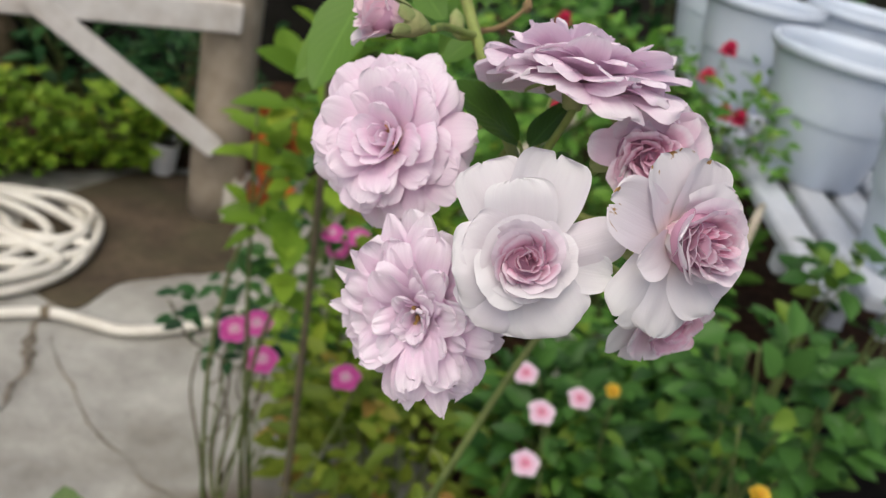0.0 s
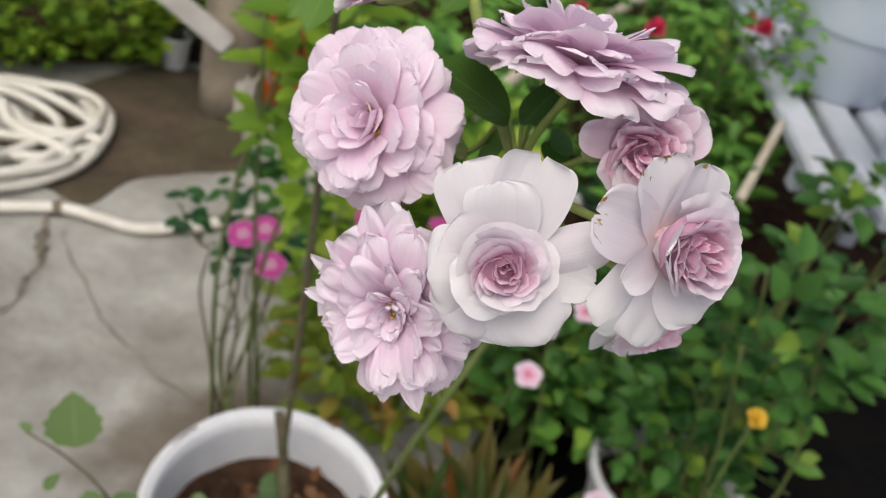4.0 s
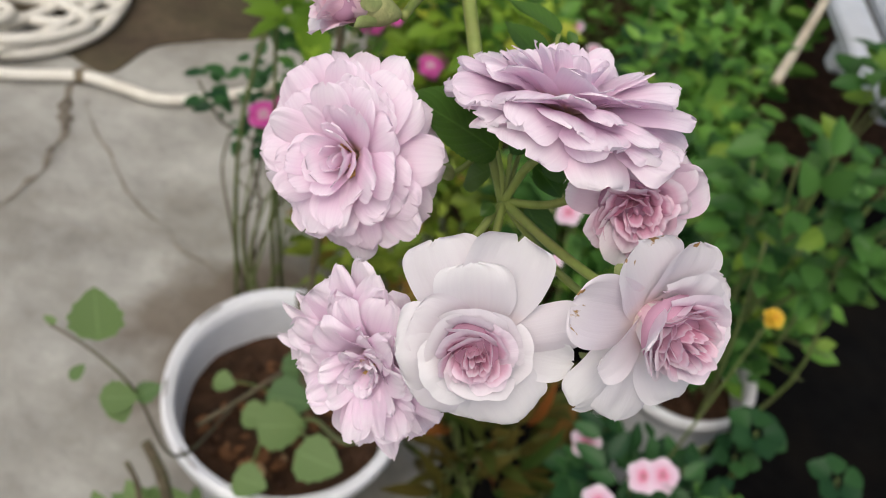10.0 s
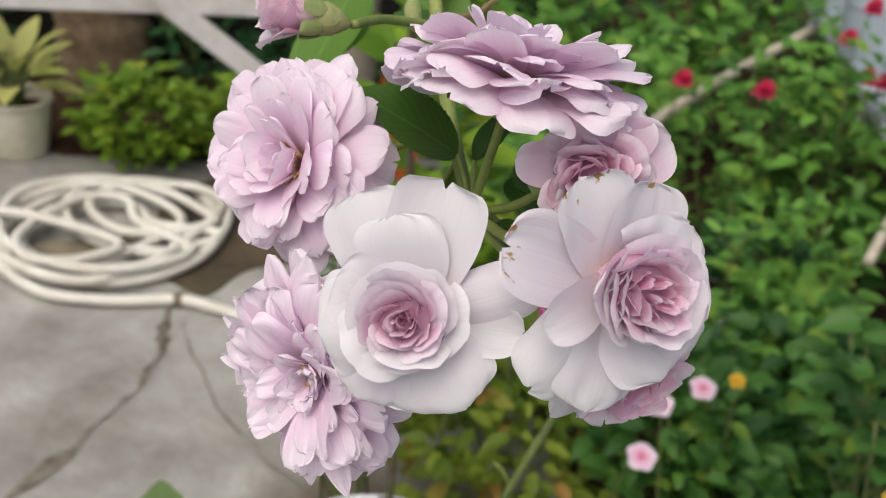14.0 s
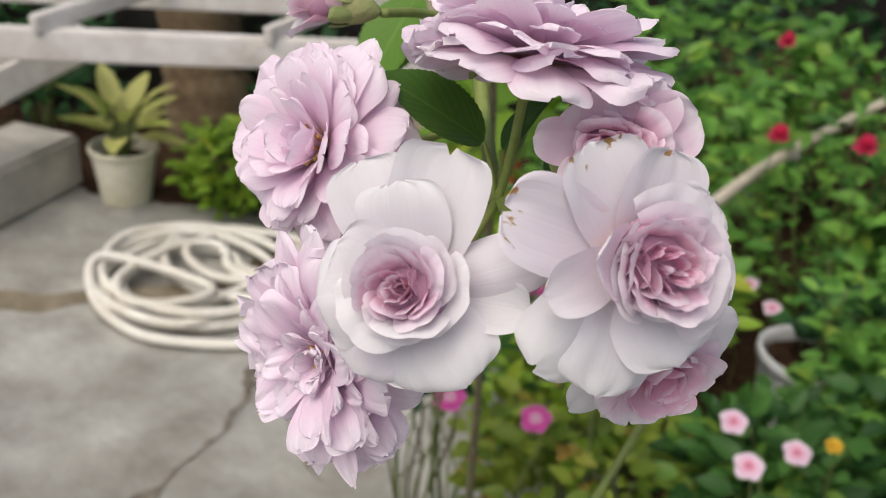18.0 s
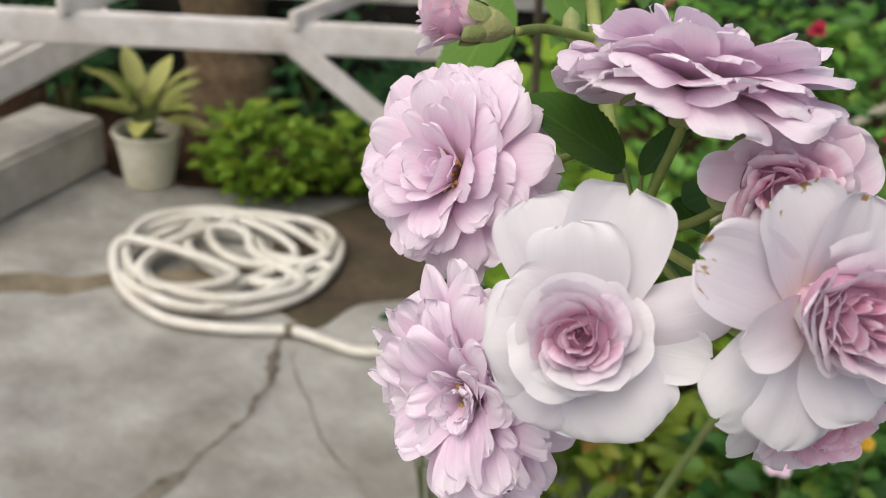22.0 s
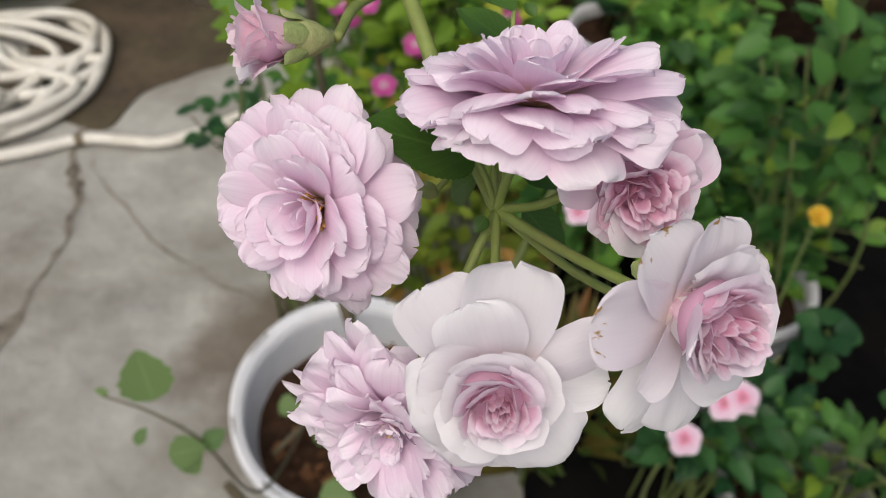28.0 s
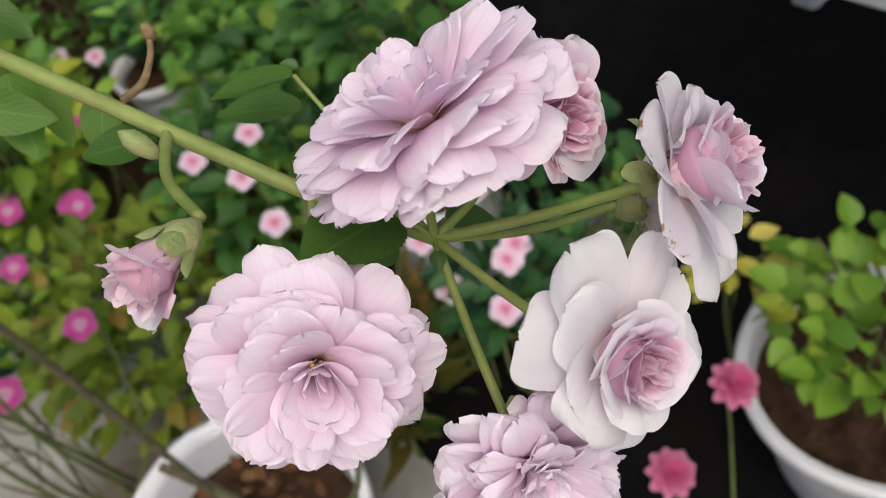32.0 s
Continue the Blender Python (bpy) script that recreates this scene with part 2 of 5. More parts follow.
M_VSTEM = rough_surface("soft_green_stem", (0.08, 0.13, 0.03), (0.18, 0.22, 0.07), 50.0, (0.12, 0.1, 0.06), 20.0, 0.6, 0.1)
M_STAMEN = rough_surface("ochre_stamen", (0.55, 0.3, 0.06), (0.75, 0.52, 0.2), 200.0, None, 3.0, 0.7, 0.1)
M_PINK = petal_mat("lavender_pink_petal", (0.96, 0.80, 0.54), (0.96, 0.805, 0.905), (0.965, 0.885, 0.945), 0.03, 0.36)
M_LILAC = petal_mat("lilac_petal", (0.95, 0.81, 0.68), (0.945, 0.785, 0.90), (0.96, 0.885, 0.945), 0.03, 0.34)
M_WHITE = petal_mat("blush_white_petal", (0.90, 0.78, 0.72), (0.815, 0.795, 0.82), (0.84, 0.83, 0.84), 0.012, 0.28)
M_SPOTTED = petal_mat("spotted_white_petal", (0.90, 0.78, 0.72), (0.815, 0.795, 0.82), (0.84, 0.83, 0.84), 0.012, 0.28)
st = M_SPOTTED.node_tree
suv = st.nodes.new("ShaderNodeUVMap")
sv = st.nodes.new("ShaderNodeSeparateXYZ")
st.links.new(suv.outputs[0], sv.inputs[0])
sno = node(st, "ShaderNodeTexNoise", Scale=6.0, Detail=3.0)
sno.noise_dimensions = '4D'
st.links.new(suv.outputs[0], sno.inputs["Vector"])
sw = node(st, "ShaderNodeMath")
sw.operation = 'MULTIPLY'
sw.inputs[1].default_value = 40.0
st.links.new(st.nodes.new("ShaderNodeObjectInfo").outputs["Random"], sw.inputs[0])
st.links.new(sw.outputs[0], sno.inputs["W"])
sm = node(st, "ShaderNodeMath")
sm.operation = 'MULTIPLY'
st.links.new(sno.outputs[0], sm.inputs[0])
sr0 = ramp(st, [(0.72, (0.8, 0.8, 0.8)), (0.95, (1.15, 1.15, 1.15))])
st.links.new(sv.outputs[1], sr0.inputs[0])
st.links.new(sr0.outputs[0], sm.inputs[1])
sr = ramp(st, [(0.635, (0, 0, 0)), (0.68, (1, 1, 1))])
st.links.new(sm.outputs[0], sr.inputs[0])
for nd_ in [n for n in st.nodes if n.bl_idname in ("ShaderNodeBsdfPrincipled", "ShaderNodeBsdfTranslucent")]:
    s_ = nd_.inputs[0]
    st.links.new(mixed(st, sr.outputs[0], s_.links[0].from_socket, (0.42, 0.25, 0.10)), s_)
M_BLUSH = petal_mat("blush_petal", (0.84, 0.58, 0.67), (0.87, 0.71, 0.80), (0.895, 0.84, 0.875), 0.02, 0.28, 0.80)
M_MAUVE = petal_mat("mauve_inner_petal", (0.70, 0.37, 0.47), (0.82, 0.56, 0.67), (0.89, 0.78, 0.84), 0.03, 0.30, 0.88)
M_ROSE = petal_mat("dusky_rose_petal", (0.58, 0.22, 0.33), (0.75, 0.41, 0.54), (0.88, 0.70, 0.78), 0.03, 0.32, 0.88)
M_CORE = petal_mat("packed_heart_petals", (0.64, 0.38, 0.50), (0.64, 0.38, 0.50), (0.68, 0.44, 0.55), 0.06, 0.2)
M_BUD = petal_mat("bud_petal", (0.86, 0.68, 0.70), (0.88, 0.62, 0.71), (0.92, 0.79, 0.84), 0.03, 0.28, 0.8)
M_MAGENTA = petal_mat("magenta_petal", (0.85, 0.55, 0.7), (0.72, 0.10, 0.42), (0.74, 0.16, 0.50), 0.05)
M_VPINK = petal_mat("pale_pink_petal", (0.82, 0.24, 0.42), (0.90, 0.68, 0.79), (0.92, 0.80, 0.87), 0.04, 0.35)
M_HOT = petal_mat("hot_pink_petal", (0.75, 0.12, 0.3), (0.78, 0.20, 0.40), (0.84, 0.33, 0.50), 0.05)
M_RED = petal_mat("crimson_petal", (0.66, 0.03, 0.10), (0.78, 0.05, 0.15), (0.82, 0.09, 0.20), 0.05)
M_YELLOW = petal_mat("yellow_petal", (0.62, 0.28, 0.02), (0.68, 0.44, 0.03), (0.72, 0.52, 0.07), 0.05, 0.3)
M_LEAF = leaf_mat("rose_leaf", (0.045, 0.115, 0.018), (0.08, 0.17, 0.028), 0.32, None, False)
M_LEAF_PALE = leaf_mat("young_rose_leaf", (0.09, 0.2, 0.025), (0.14, 0.27, 0.04), 0.42, None, False)
M_WEED = leaf_mat("weed_leaf", (0.06, 0.13, 0.04), (0.14, 0.22, 0.07), 0.5)
M_FOL = leaf_mat("garden_leaf", (0.018, 0.066, 0.014), (0.075, 0.19, 0.036), 0.45, (0.19, 0.29, 0.03), True, False)
M_FOL_MID = leaf_mat("mid_green_leaf", (0.045, 0.14, 0.022), (0.16, 0.35, 0.055), 0.45, (0.26, 0.38, 0.05), True, False)
M_SEEDLING = leaf_mat("seedling_leaf", (0.07, 0.17, 0.014), (0.17, 0.31, 0.03), 0.45, (0.32, 0.36, 0.04), True, False)
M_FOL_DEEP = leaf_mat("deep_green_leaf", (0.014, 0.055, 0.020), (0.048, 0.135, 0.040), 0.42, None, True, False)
M_FOL_LIME = leaf_mat("lime_leaf", (0.09, 0.19, 0.014), (0.24, 0.38, 0.035), 0.5, (0.40, 0.42, 0.045), True, False)
M_FOL_OLIVE = leaf_mat("olive_leaf", (0.09, 0.15, 0.014), (0.23, 0.30, 0.036), 0.5, (0.34, 0.19, 0.05), True, False)
M_FOL_RED = leaf_mat("rusty_leaf", (0.03, 0.075, 0.012), (0.11, 0.09, 0.02), 0.5, (0.32, 0.10, 0.025), True, False)
M_FOL_ORANGE = leaf_mat("orange_croton_leaf", (0.45, 0.07, 0.02), (0.6, 0.17, 0.03), 0.45, (0.2, 0.02, 0.02), True, False)
M_FOL_YELLOW = leaf_mat("yellow_leaf", (0.42, 0.4, 0.05), (0.6, 0.52, 0.12), 0.5, None, True, False)
M_LITTER = leaf_mat("dead_leaf", (0.05, 0.025, 0.012), (0.17, 0.075, 0.03), 0.8, (0.33, 0.22, 0.12), True, False)
M_VARIEG = leaf_mat("variegated_leaf", (0.26, 0.34, 0.07), (0.60, 0.60, 0.20), 0.45, (0.5, 0.33, 0.12), True, False)

# ---- building blocks ----


def link_mesh(name, verts, faces, material, parent=None, uvs=None, smooth=True):
    me = bpy.data.meshes.new(name)
    me.from_pydata([tuple(v) for v in verts], [], faces)
    if uvs is not None:
        layer = me.uv_layers.new(name="UVMap")
        idx = np.empty(len(me.loops), dtype=np.int32)
        me.loops.foreach_get("vertex_index", idx)
        layer.data.foreach_set("uv", np.asarray(uvs, dtype=np.float32)[idx].ravel())
    if smooth:
        me.polygons.foreach_set("use_smooth", [True] * len(me.polygons))
    me.materials.append(material)
    me.update()
    ob = new(name, me)
    if parent:
        ob.parent = parent
    return ob


def part(name, bm, material, parent=None, label="", smooth=False):
    me = bpy.data.meshes.new(name)
    bm.normal_update()
    bm.to_mesh(me)
    bm.free()
    me.materials.append(material)
    if smooth:
        me.polygons.foreach_set("use_smooth", [True] * len(me.polygons))
    ob = new(name, me)
    if parent:
        ob.parent = parent
    if label:
        tagged(ob, label)
    return ob


def basis(axis, up=(0, 0, 1)):
    """A turn whose Z is axis and whose X is as near to up as can be."""
    z = Vector(axis).normalized()
    x = Vector(up) - z * Vector(up).dot(z)
    if x.length < 1e-5:
        x = Vector((1, 0, 0)) - z * z.x
    x.normalize()
    y = z.cross(x)
    return Matrix((x, y, z)).transposed()


def smooth_line(pts, per=8):
    """Catmull-Rom through a few points."""
    p = [Vector(q) for q in pts]
    p = [p[0] * 2 - p[1]] + p + [p[-1] * 2 - p[-2]]
    out = []
    for i in range(1, len(p) - 2):
        a, b, c, d = p[i - 1:i + 3]
        for k in range(per):
            t = k / per
            out.append(0.5 * ((2 * b) + (c - a) * t + (2 * a - 5 * b + 4 * c - d) * t * t + (3 * b - a - 3 * c + d) * t ** 3))
    out.append(p[-2])
    return out


def tube_data(line, r0, r1=None, sides=10, wobble=0.0):
    """Verts and faces of a tapered tube along a line of points."""
    r1 = r0 if r1 is None else r1
    n = len(line)
    verts, faces = [], []
    up = Vector((0.13, 0.21, 0.97))
    for i, p in enumerate(line):
        d = (line[min(i + 1, n - 1)] - line[max(i - 1, 0)]).normalized()
        x = (up - d * up.dot(d)).normalized()
        y = d.cross(x)
        up = x
        r = (r0 + (r1 - r0) * i / (n - 1)) * (1 + wobble * noise.noise(p * 90))
        for k in range(sides):
            a = 2 * math.pi * k / sides
            verts.append(p + x * (math.cos(a) * r) + y * (math.sin(a) * r))
    for i in range(n - 1):
        for k in range(sides):
            a, b = i * sides + k, i * sides + (k + 1) % sides
            faces.append((a, b, b + sides, a + sides))
    faces.append(tuple(range(sides - 1, -1, -1)))
    faces.append(tuple(range((n - 1) * sides, n * sides)))
    return verts, faces


def tube(name, pts, r0, r1, material, parent=None, sides=10, per=8, wobble=0.0):
    v, f = tube_data(smooth_line(pts, per), r0, r1, sides, wobble)
    return link_mesh(name, v, f, material, parent)


def lathe(name, profile, material, parent=None, sides=40, wobble=0.0, cap=True):
    """Revolve (radius, height) pairs; the profile runs from outside bottom over the rim to the inside."""
    verts, faces = [], []
    for i, (r, z) in enumerate(profile):
        for k in range(sides):
            a = 2 * math.pi * k / sides
            q = 1 + wobble * noise.noise((math.cos(a) * 2, math.sin(a) * 2, z * 5))
            verts.append((math.cos(a) * r * q, math.sin(a) * r * q, z))
    for i in range(len(profile) - 1):
        for k in range(sides):
            a, b = i * sides + k, i * sides + (k + 1) % sides
            faces.append((a, b, b + sides, a + sides))
    if cap:
        faces.append(tuple(range(sides - 1, -1, -1)))
    return link_mesh(name, verts, faces, material, parent)


def beam(name, a, b, w, h, material, parent=None, bevel=0.006):
    """A bevelled timber from a to b."""
    a, b = Vector(a), Vector(b)
    d = b - a
    bm = bmesh.new()
    bmesh.ops.create_cube(bm, size=1)
    bmesh.ops.scale(bm, vec=(w, h, d.length), verts=bm.verts)
    bmesh.ops.bevel(bm, geom=bm.edges[:], offset=bevel, segments=2, affect='EDGES')
    m = basis(d, (0, 0, 1)).to_4x4()
    bmesh.ops.transform(bm, matrix=Matrix.Translation((a + b) / 2) @ m, verts=bm.verts)
    return part(name, bm, material, parent, smooth=False)


def slab(name, outline, z0, z1, material, parent=None, rough_edge=0.0, per=1, seed=0):
    """A flat sheet of ground with an irregular outline."""
    pts = [Vector((x, y, 0)) for x, y in outline]
    line = smooth_line(pts + [pts[0]], per)[:-1] if per > 1 else pts
    bm = bmesh.new()
    top, low = [], []
    for p in line:
        q = noise.noise_vector(p * 7 + Vector((seed, 0, 0))) * rough_edge
        top.append(bm.verts.new((p.x + q.x, p.y + q.y, z1)))
        low.append(bm.verts.new((p.x + q.x * 1.3, p.y + q.y * 1.3, z0)))
    bm.faces.new(top)
    n = len(top)
    for i in range(n):
        bm.faces.new((top[i], low[i], low[(i + 1) % n], top[(i + 1) % n]))
    bmesh.ops.recalc_face_normals(bm, faces=bm.faces[:])
    return part(name, bm, material, parent)


# leaves -----------------------------------------------------------------


def leaf_data(length, width, fold=0.25, droop=0.3, teeth=0, rows=8, tip=1.0, wave=0.0, seed=0):
    """One leaf along +X, its face up: verts, faces, uvs."""
    verts, faces, uvs = [], [], []
    cols = (-1.0, -0.5, 0.0, 0.5, 1.0)
    for i in range(rows + 1):
        v = i / rows
        w = width * 0.5 * (math.sin(math.pi * v ** (0.75 * tip)) ** 0.8 if 0 < v < 1 else 0.0)
        if teeth and 0 < i < rows:
            w *= 1 + (teeth if i % 2 else -teeth)
        for u in cols:
            x = length * v * (1 - 0.12 * droop * v)
            z = fold * abs(u) * w - droop * length * 0.5 * v * v + wave * length * math.sin(v * 9 + u * 2 + seed) * abs(u)
            verts.append((x, u * w, z))
            uvs.append((0.5 + 0.5 * u, v))
    c = len(cols)
    for i in range(rows):
        for k in range(c - 1):
            a = i * c + k
            faces.append((a, a + 1, a + c + 1, a + c))
    return verts, faces, uvs


def many_leaves(name, places, shape, material, parent=None, kind="stuff"):
    """Many leaves joined: places are (point, direction, up, size)."""
    v0, f0, u0 = shape
    v0, u0 = np.array(v0), np.array(u0)
    vs, fs, us = [], [], []
    for i, (p, d, up, s) in enumerate(places):
        x = np.array(d, float)
        x /= np.linalg.norm(x)
        u = np.array(up, float)
        y = np.cross(u, x)
        y /= max(1e-6, np.linalg.norm(y))
        z = np.cross(x, y)
        vs.append(np.array(p) + s * (v0 @ np.stack([x, y, z])))
        us.append(u0)
        k = i * len(v0)
        fs.extend(tuple(k + j for j in f) for f in f0)
    ob = link_mesh(name, np.concatenate(vs), fs, material, parent, np.concatenate(us))
    if kind:
        ob["kind"] = kind
    return ob

# ---- the yard ----
bm = bmesh.new()
bmesh.ops.create_grid(bm, x_segments=40, y_segments=40, size=30)
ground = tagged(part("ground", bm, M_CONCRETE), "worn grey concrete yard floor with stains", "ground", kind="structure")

slab_mud = tagged(slab("mud_patch", [(-1.02, 2.72), (-0.80, 3.10), (-0.50, 3.10), (-0.42, 2.80), (-0.36, 2.62), (-0.50, 2.50), (-0.60, 2.40), (-0.66, 2.24), (-0.80, 2.26), (-0.90, 2.42)],
                       0.0, 0.006, M_MUD, None, 0.03, 6), "damp brown mud in a gap of the concrete", "mud", kind="structure")
joint = tagged(slab("dirt_joint", [(-3.0, 1.02), (-1.7, 1.86), (-1.28, 2.13), (-0.95, 2.38), (-0.93, 2.46), (-1.28, 2.22), (-1.7, 1.97), (-3.0, 1.12)],
                    0.0, 0.005, M_DIRT, None, 0.035, 8, 3), "earth-filled joint between two concrete slabs", "joint", kind="structure")
# thin near-black sheet on the ground around the right-hand pots
black_sheet = tagged(slab("ground_sheet", [(0.42, 0.2), (3.5, 0.0), (3.6, 3.2), (1.9, 3.4), (1.0, 2.7), (0.55, 2.1), (0.36, 1.5)], 0.0, 0.005, M_BLACK, None, 0.03, 6, 5),
               "near-black sheet lying over the planting ground", "ground cloth", kind="structure")

# dark soil spread past the planting line, doubling as shade under the rack
bed = tagged(slab("soil_shade_bed", [(-4.5, 1.6), (-2.1, 2.72), (-1.62, 2.78), (-1.0, 3.02), (-0.52, 3.3), (-0.1, 3.35), (0.05, 2.95), (0.22, 2.35), (0.3, 1.9), (0.6, 1.9), (1.2, 2.6), (4.5, 2.6), (6, 7), (-6, 7)], 0.0, 0.008, M_SOIL, None, 0.04, 6, 9),
             "dark damp soil sheet that also fills in the shade under the rack", "soil", kind="structure")


def crack(name, pts, w, seed, label):
    """A ragged crack filled with dark dirt, laid into the concrete."""
    line = smooth_line([Vector((x, y, 0)) for x, y in pts], 26)
    verts, faces = [], []
    for i, p in enumerate(line):
        d = (line[min(i + 1, len(line) - 1)] - line[max(i - 1, 0)]).normalized()
        side = Vector((-d.y, d.x, 0))
        j = noise.noise(p * 14 + Vector((seed, 0, 0))) * 0.018
        k = w * max(0.12, 0.42 + 1.3 * noise.noise(p * 8 + Vector((0, seed, 0))) + 0.6 * noise.noise(p * 40))
        verts += [p + side * (j + k) + Vector((0, 0, 0.004)), p + side * (j - k) + Vector((0, 0, 0.004))]
        if i:
            faces.append((2 * i - 2, 2 * i - 1, 2 * i + 1, 2 * i))
    return tagged(link_mesh(name, verts, faces, M_CRACK), label, "crack", kind="structure")


crack("crack", [(-0.70, 2.30), (-0.72, 2.15), (-0.65, 1.95), (-0.64, 1.80), (-0.67, 1.59), (-0.70, 1.41), (-0.65, 1.30), (-0.63, 1.16), (-0.68, 0.9)], 0.017, 1, "wide crack in the concrete with dark dirt")
crack("crack", [(-0.65, 2.10), (-0.63, 2.04), (-0.43, 1.82), (-0.25, 1.69), (-0.09, 1.65), (0.15, 1.62)], 0.0035, 5, "thin crack branching across the concrete")

# back of the yard: added near-black shade panels, low wall, trunk, painted timber rack
# two added panels, coloured as the shade behind the plants and under the rack
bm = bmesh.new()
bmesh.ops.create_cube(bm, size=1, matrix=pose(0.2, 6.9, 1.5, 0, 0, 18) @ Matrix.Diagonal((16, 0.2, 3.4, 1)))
tagged(part("shade_backdrop", bm, M_DARK), "added near-black backdrop for the deep shade behind the plants", "wall", kind="structure")
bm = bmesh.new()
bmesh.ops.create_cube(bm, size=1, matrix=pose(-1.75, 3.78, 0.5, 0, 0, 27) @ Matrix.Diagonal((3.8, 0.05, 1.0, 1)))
tagged(part("rack_shade_panel", bm, M_DARK), "added near-black panel for the deep shade under the rack", "wall", kind="structure")

bm = bmesh.new()
bmesh.ops.create_cube(bm, size=1, matrix=pose(-1.90, 2.05, 0.095, 0, 0, 1) @ Matrix.Diagonal((0.27, 1.55, 0.19, 1)))
bmesh.ops.bevel(bm, geom=bm.edges[:], offset=0.015, segments=2, affect='EDGES')
tagged(part("low_wall", bm, M_WALL), "low rendered concrete kerb wall", "kerb", kind="structure")

trunk_pts = [(-1.62, 3.42, 0.0), (-1.64, 3.43, 0.2), (-1.68, 3.45, 0.5), (-1.70, 3.46, 1.2)]
tree = tagged(new("tree"), "brown tree trunk with rough bark behind the plants", "tree")
v, f = tube_data(smooth_line(trunk_pts, 10), 0.19, 0.15, 24, 0.12)
link_mesh("trunk", v, f, M_BARK, tree)
tube("branch", [(-1.66, 3.42, 0.9), (-1.60, 3.30, 1.12), (-1.48, 3.2, 1.3)], 0.05, 0.03, M_BARK, tree, 12, 6, 0.1)
tube("root_flare", [(-1.60, 3.36, 0.10), (-1.54, 3.26, 0.04), (-1.46, 3.18, 0.0)], 0.07, 0.02, M_BARK, tree, 12, 6, 0.1)

rack = tagged(new("timber_rack"), "white painted timber rack with a diagonal brace", "rack")
POST = Vector((-0.525, 2.92, 0))
ALONG = Vector((-0.89, -0.46, 0)).normalized()
v, f = tube_data([POST + Vector((0.0, 0, z)) for z in (0.0, 0.12, 0.25, 0.5, 0.8, 1.3)], 0.088, 0.085, 18, 0.05)
link_mesh("post", v, f, M_POST, rack)
beam("footing", POST + Vector((0.02, 0, 0.0)), POST + Vector((0.02, 0, 0.16)), 0.15, 0.15, M_WALL, rack, 0.02)
beam("rail", POST + ALONG * -0.05 + Vector((0, -0.1, 0.665)), POST + ALONG * 2.6 + Vector((0, -0.1, 0.645)), 0.085, 0.05, M_TIMBER, rack)
beam("brace", POST + Vector((0.02, -0.12, 0.27)), POST + ALONG * 0.5 + Vector((0, -0.12, 0.68)), 0.06, 0.04, M_TIMBER, rack)
beam("rail", POST + ALONG * -0.05 + Vector((0.1, 0.35, 0.74)), POST + ALONG * 2.6 + Vector((0.1, 0.35, 0.72)), 0.085, 0.05, M_TIMBER, rack)
beam("strut", (-1.890, 2.359, 0.386), (-1.694, 2.785, 0.551), 0.13, 0.11, M_TIMBER, rack, 0.02)
for k in range(4):
    s = 0.45 + 0.6 * k
    beam("cross_bar", POST + ALONG * s + Vector((0, -0.14, 0.715)), POST + ALONG * s + Vector((0.12, 0.4, 0.775)), 0.05, 0.03, M_TIMBER, rack)

vs, fs = [], []
for i in range(13):
    for k in range(9):
        p = Vector((-1.27 + 0.026 * i, 3.02 + 0.014 * i + 0.03 * k, 0.0))
        z = 0.795 + 0.014 * noise.noise(p * 22) - (0.10 * (1 - k / 2) if k < 2 else 0.0)
        vs.append((p.x, p.y + 0.01 * noise.noise(p * 31), z))
        if i and k:
            a = i * 9 + k
            fs.append((a, a - 1, a - 10, a - 9))
sheet = tagged(link_mesh("plastic_sheet", vs, fs, M_POT), "crumpled white plastic sheet lying on the rack", "sheet")
sheet.modifiers.new("thickness", 'SOLIDIFY').thickness = 0.004

# ---- hose ----


def hose_line():
    pts = []
    loops = [(-1.02, 2.42, 0.30, 0.30), (-0.98, 2.52, 0.24, 0.21), (-1.07, 2.36, 0.17, 0.18), (-1.08, 2.36, 0.25, 0.27), (-0.96, 2.54, 0.20, 0.15), (-1.05, 2.40, 0.28, 0.27), (-1.08, 2.33, 0.14, 0.19)]
    z = 0.018
    for n, (lx, ly, rx, ry) in enumerate(loops):
        for k in range(8):
            a = 0.6 + 2 * math.pi * k / 8
            q = 1 + 0.07 * math.sin(3.1 * n + k * 1.7)
            pts.append((lx + rx * q * math.cos(a), ly + ry * q * math.sin(a), z + 0.006 * ((k + n) % 3)))
            z += 0.0007
    pts += [(-1.30, 2.30, 0.075), (-1.22, 2.14, 0.05), (-1.04, 2.06, 0.025), (-0.86, 2.09, 0.021), (-0.70, 2.16, 0.021), (-0.60, 2.16, 0.021), (-0.49, 2.16, 0.021), (-0.34, 2.26, 0.021),
            (-0.19, 2.44, 0.021), (0.08, 2.78, 0.021), (0.20, 3.0, 0.021), (0.36, 3.6, 0.021), (0.7, 4.6, 0.021)]
    return pts


hose = tagged(new("garden_hose"), "cream plastic garden hose coiled loosely on concrete", "hose")
tube("tube", hose_line(), 0.0145, 0.0145, M_HOSE, hose, 10, 6)
tagged(tube("clamp", [(-0.715, 2.152, 0.021), (-0.705, 2.157, 0.021), (-0.695, 2.161, 0.021)], 0.0165, 0.0165, M_DIRT, hose, 12, 3), "dark band round the hose")

# ---- pots ----


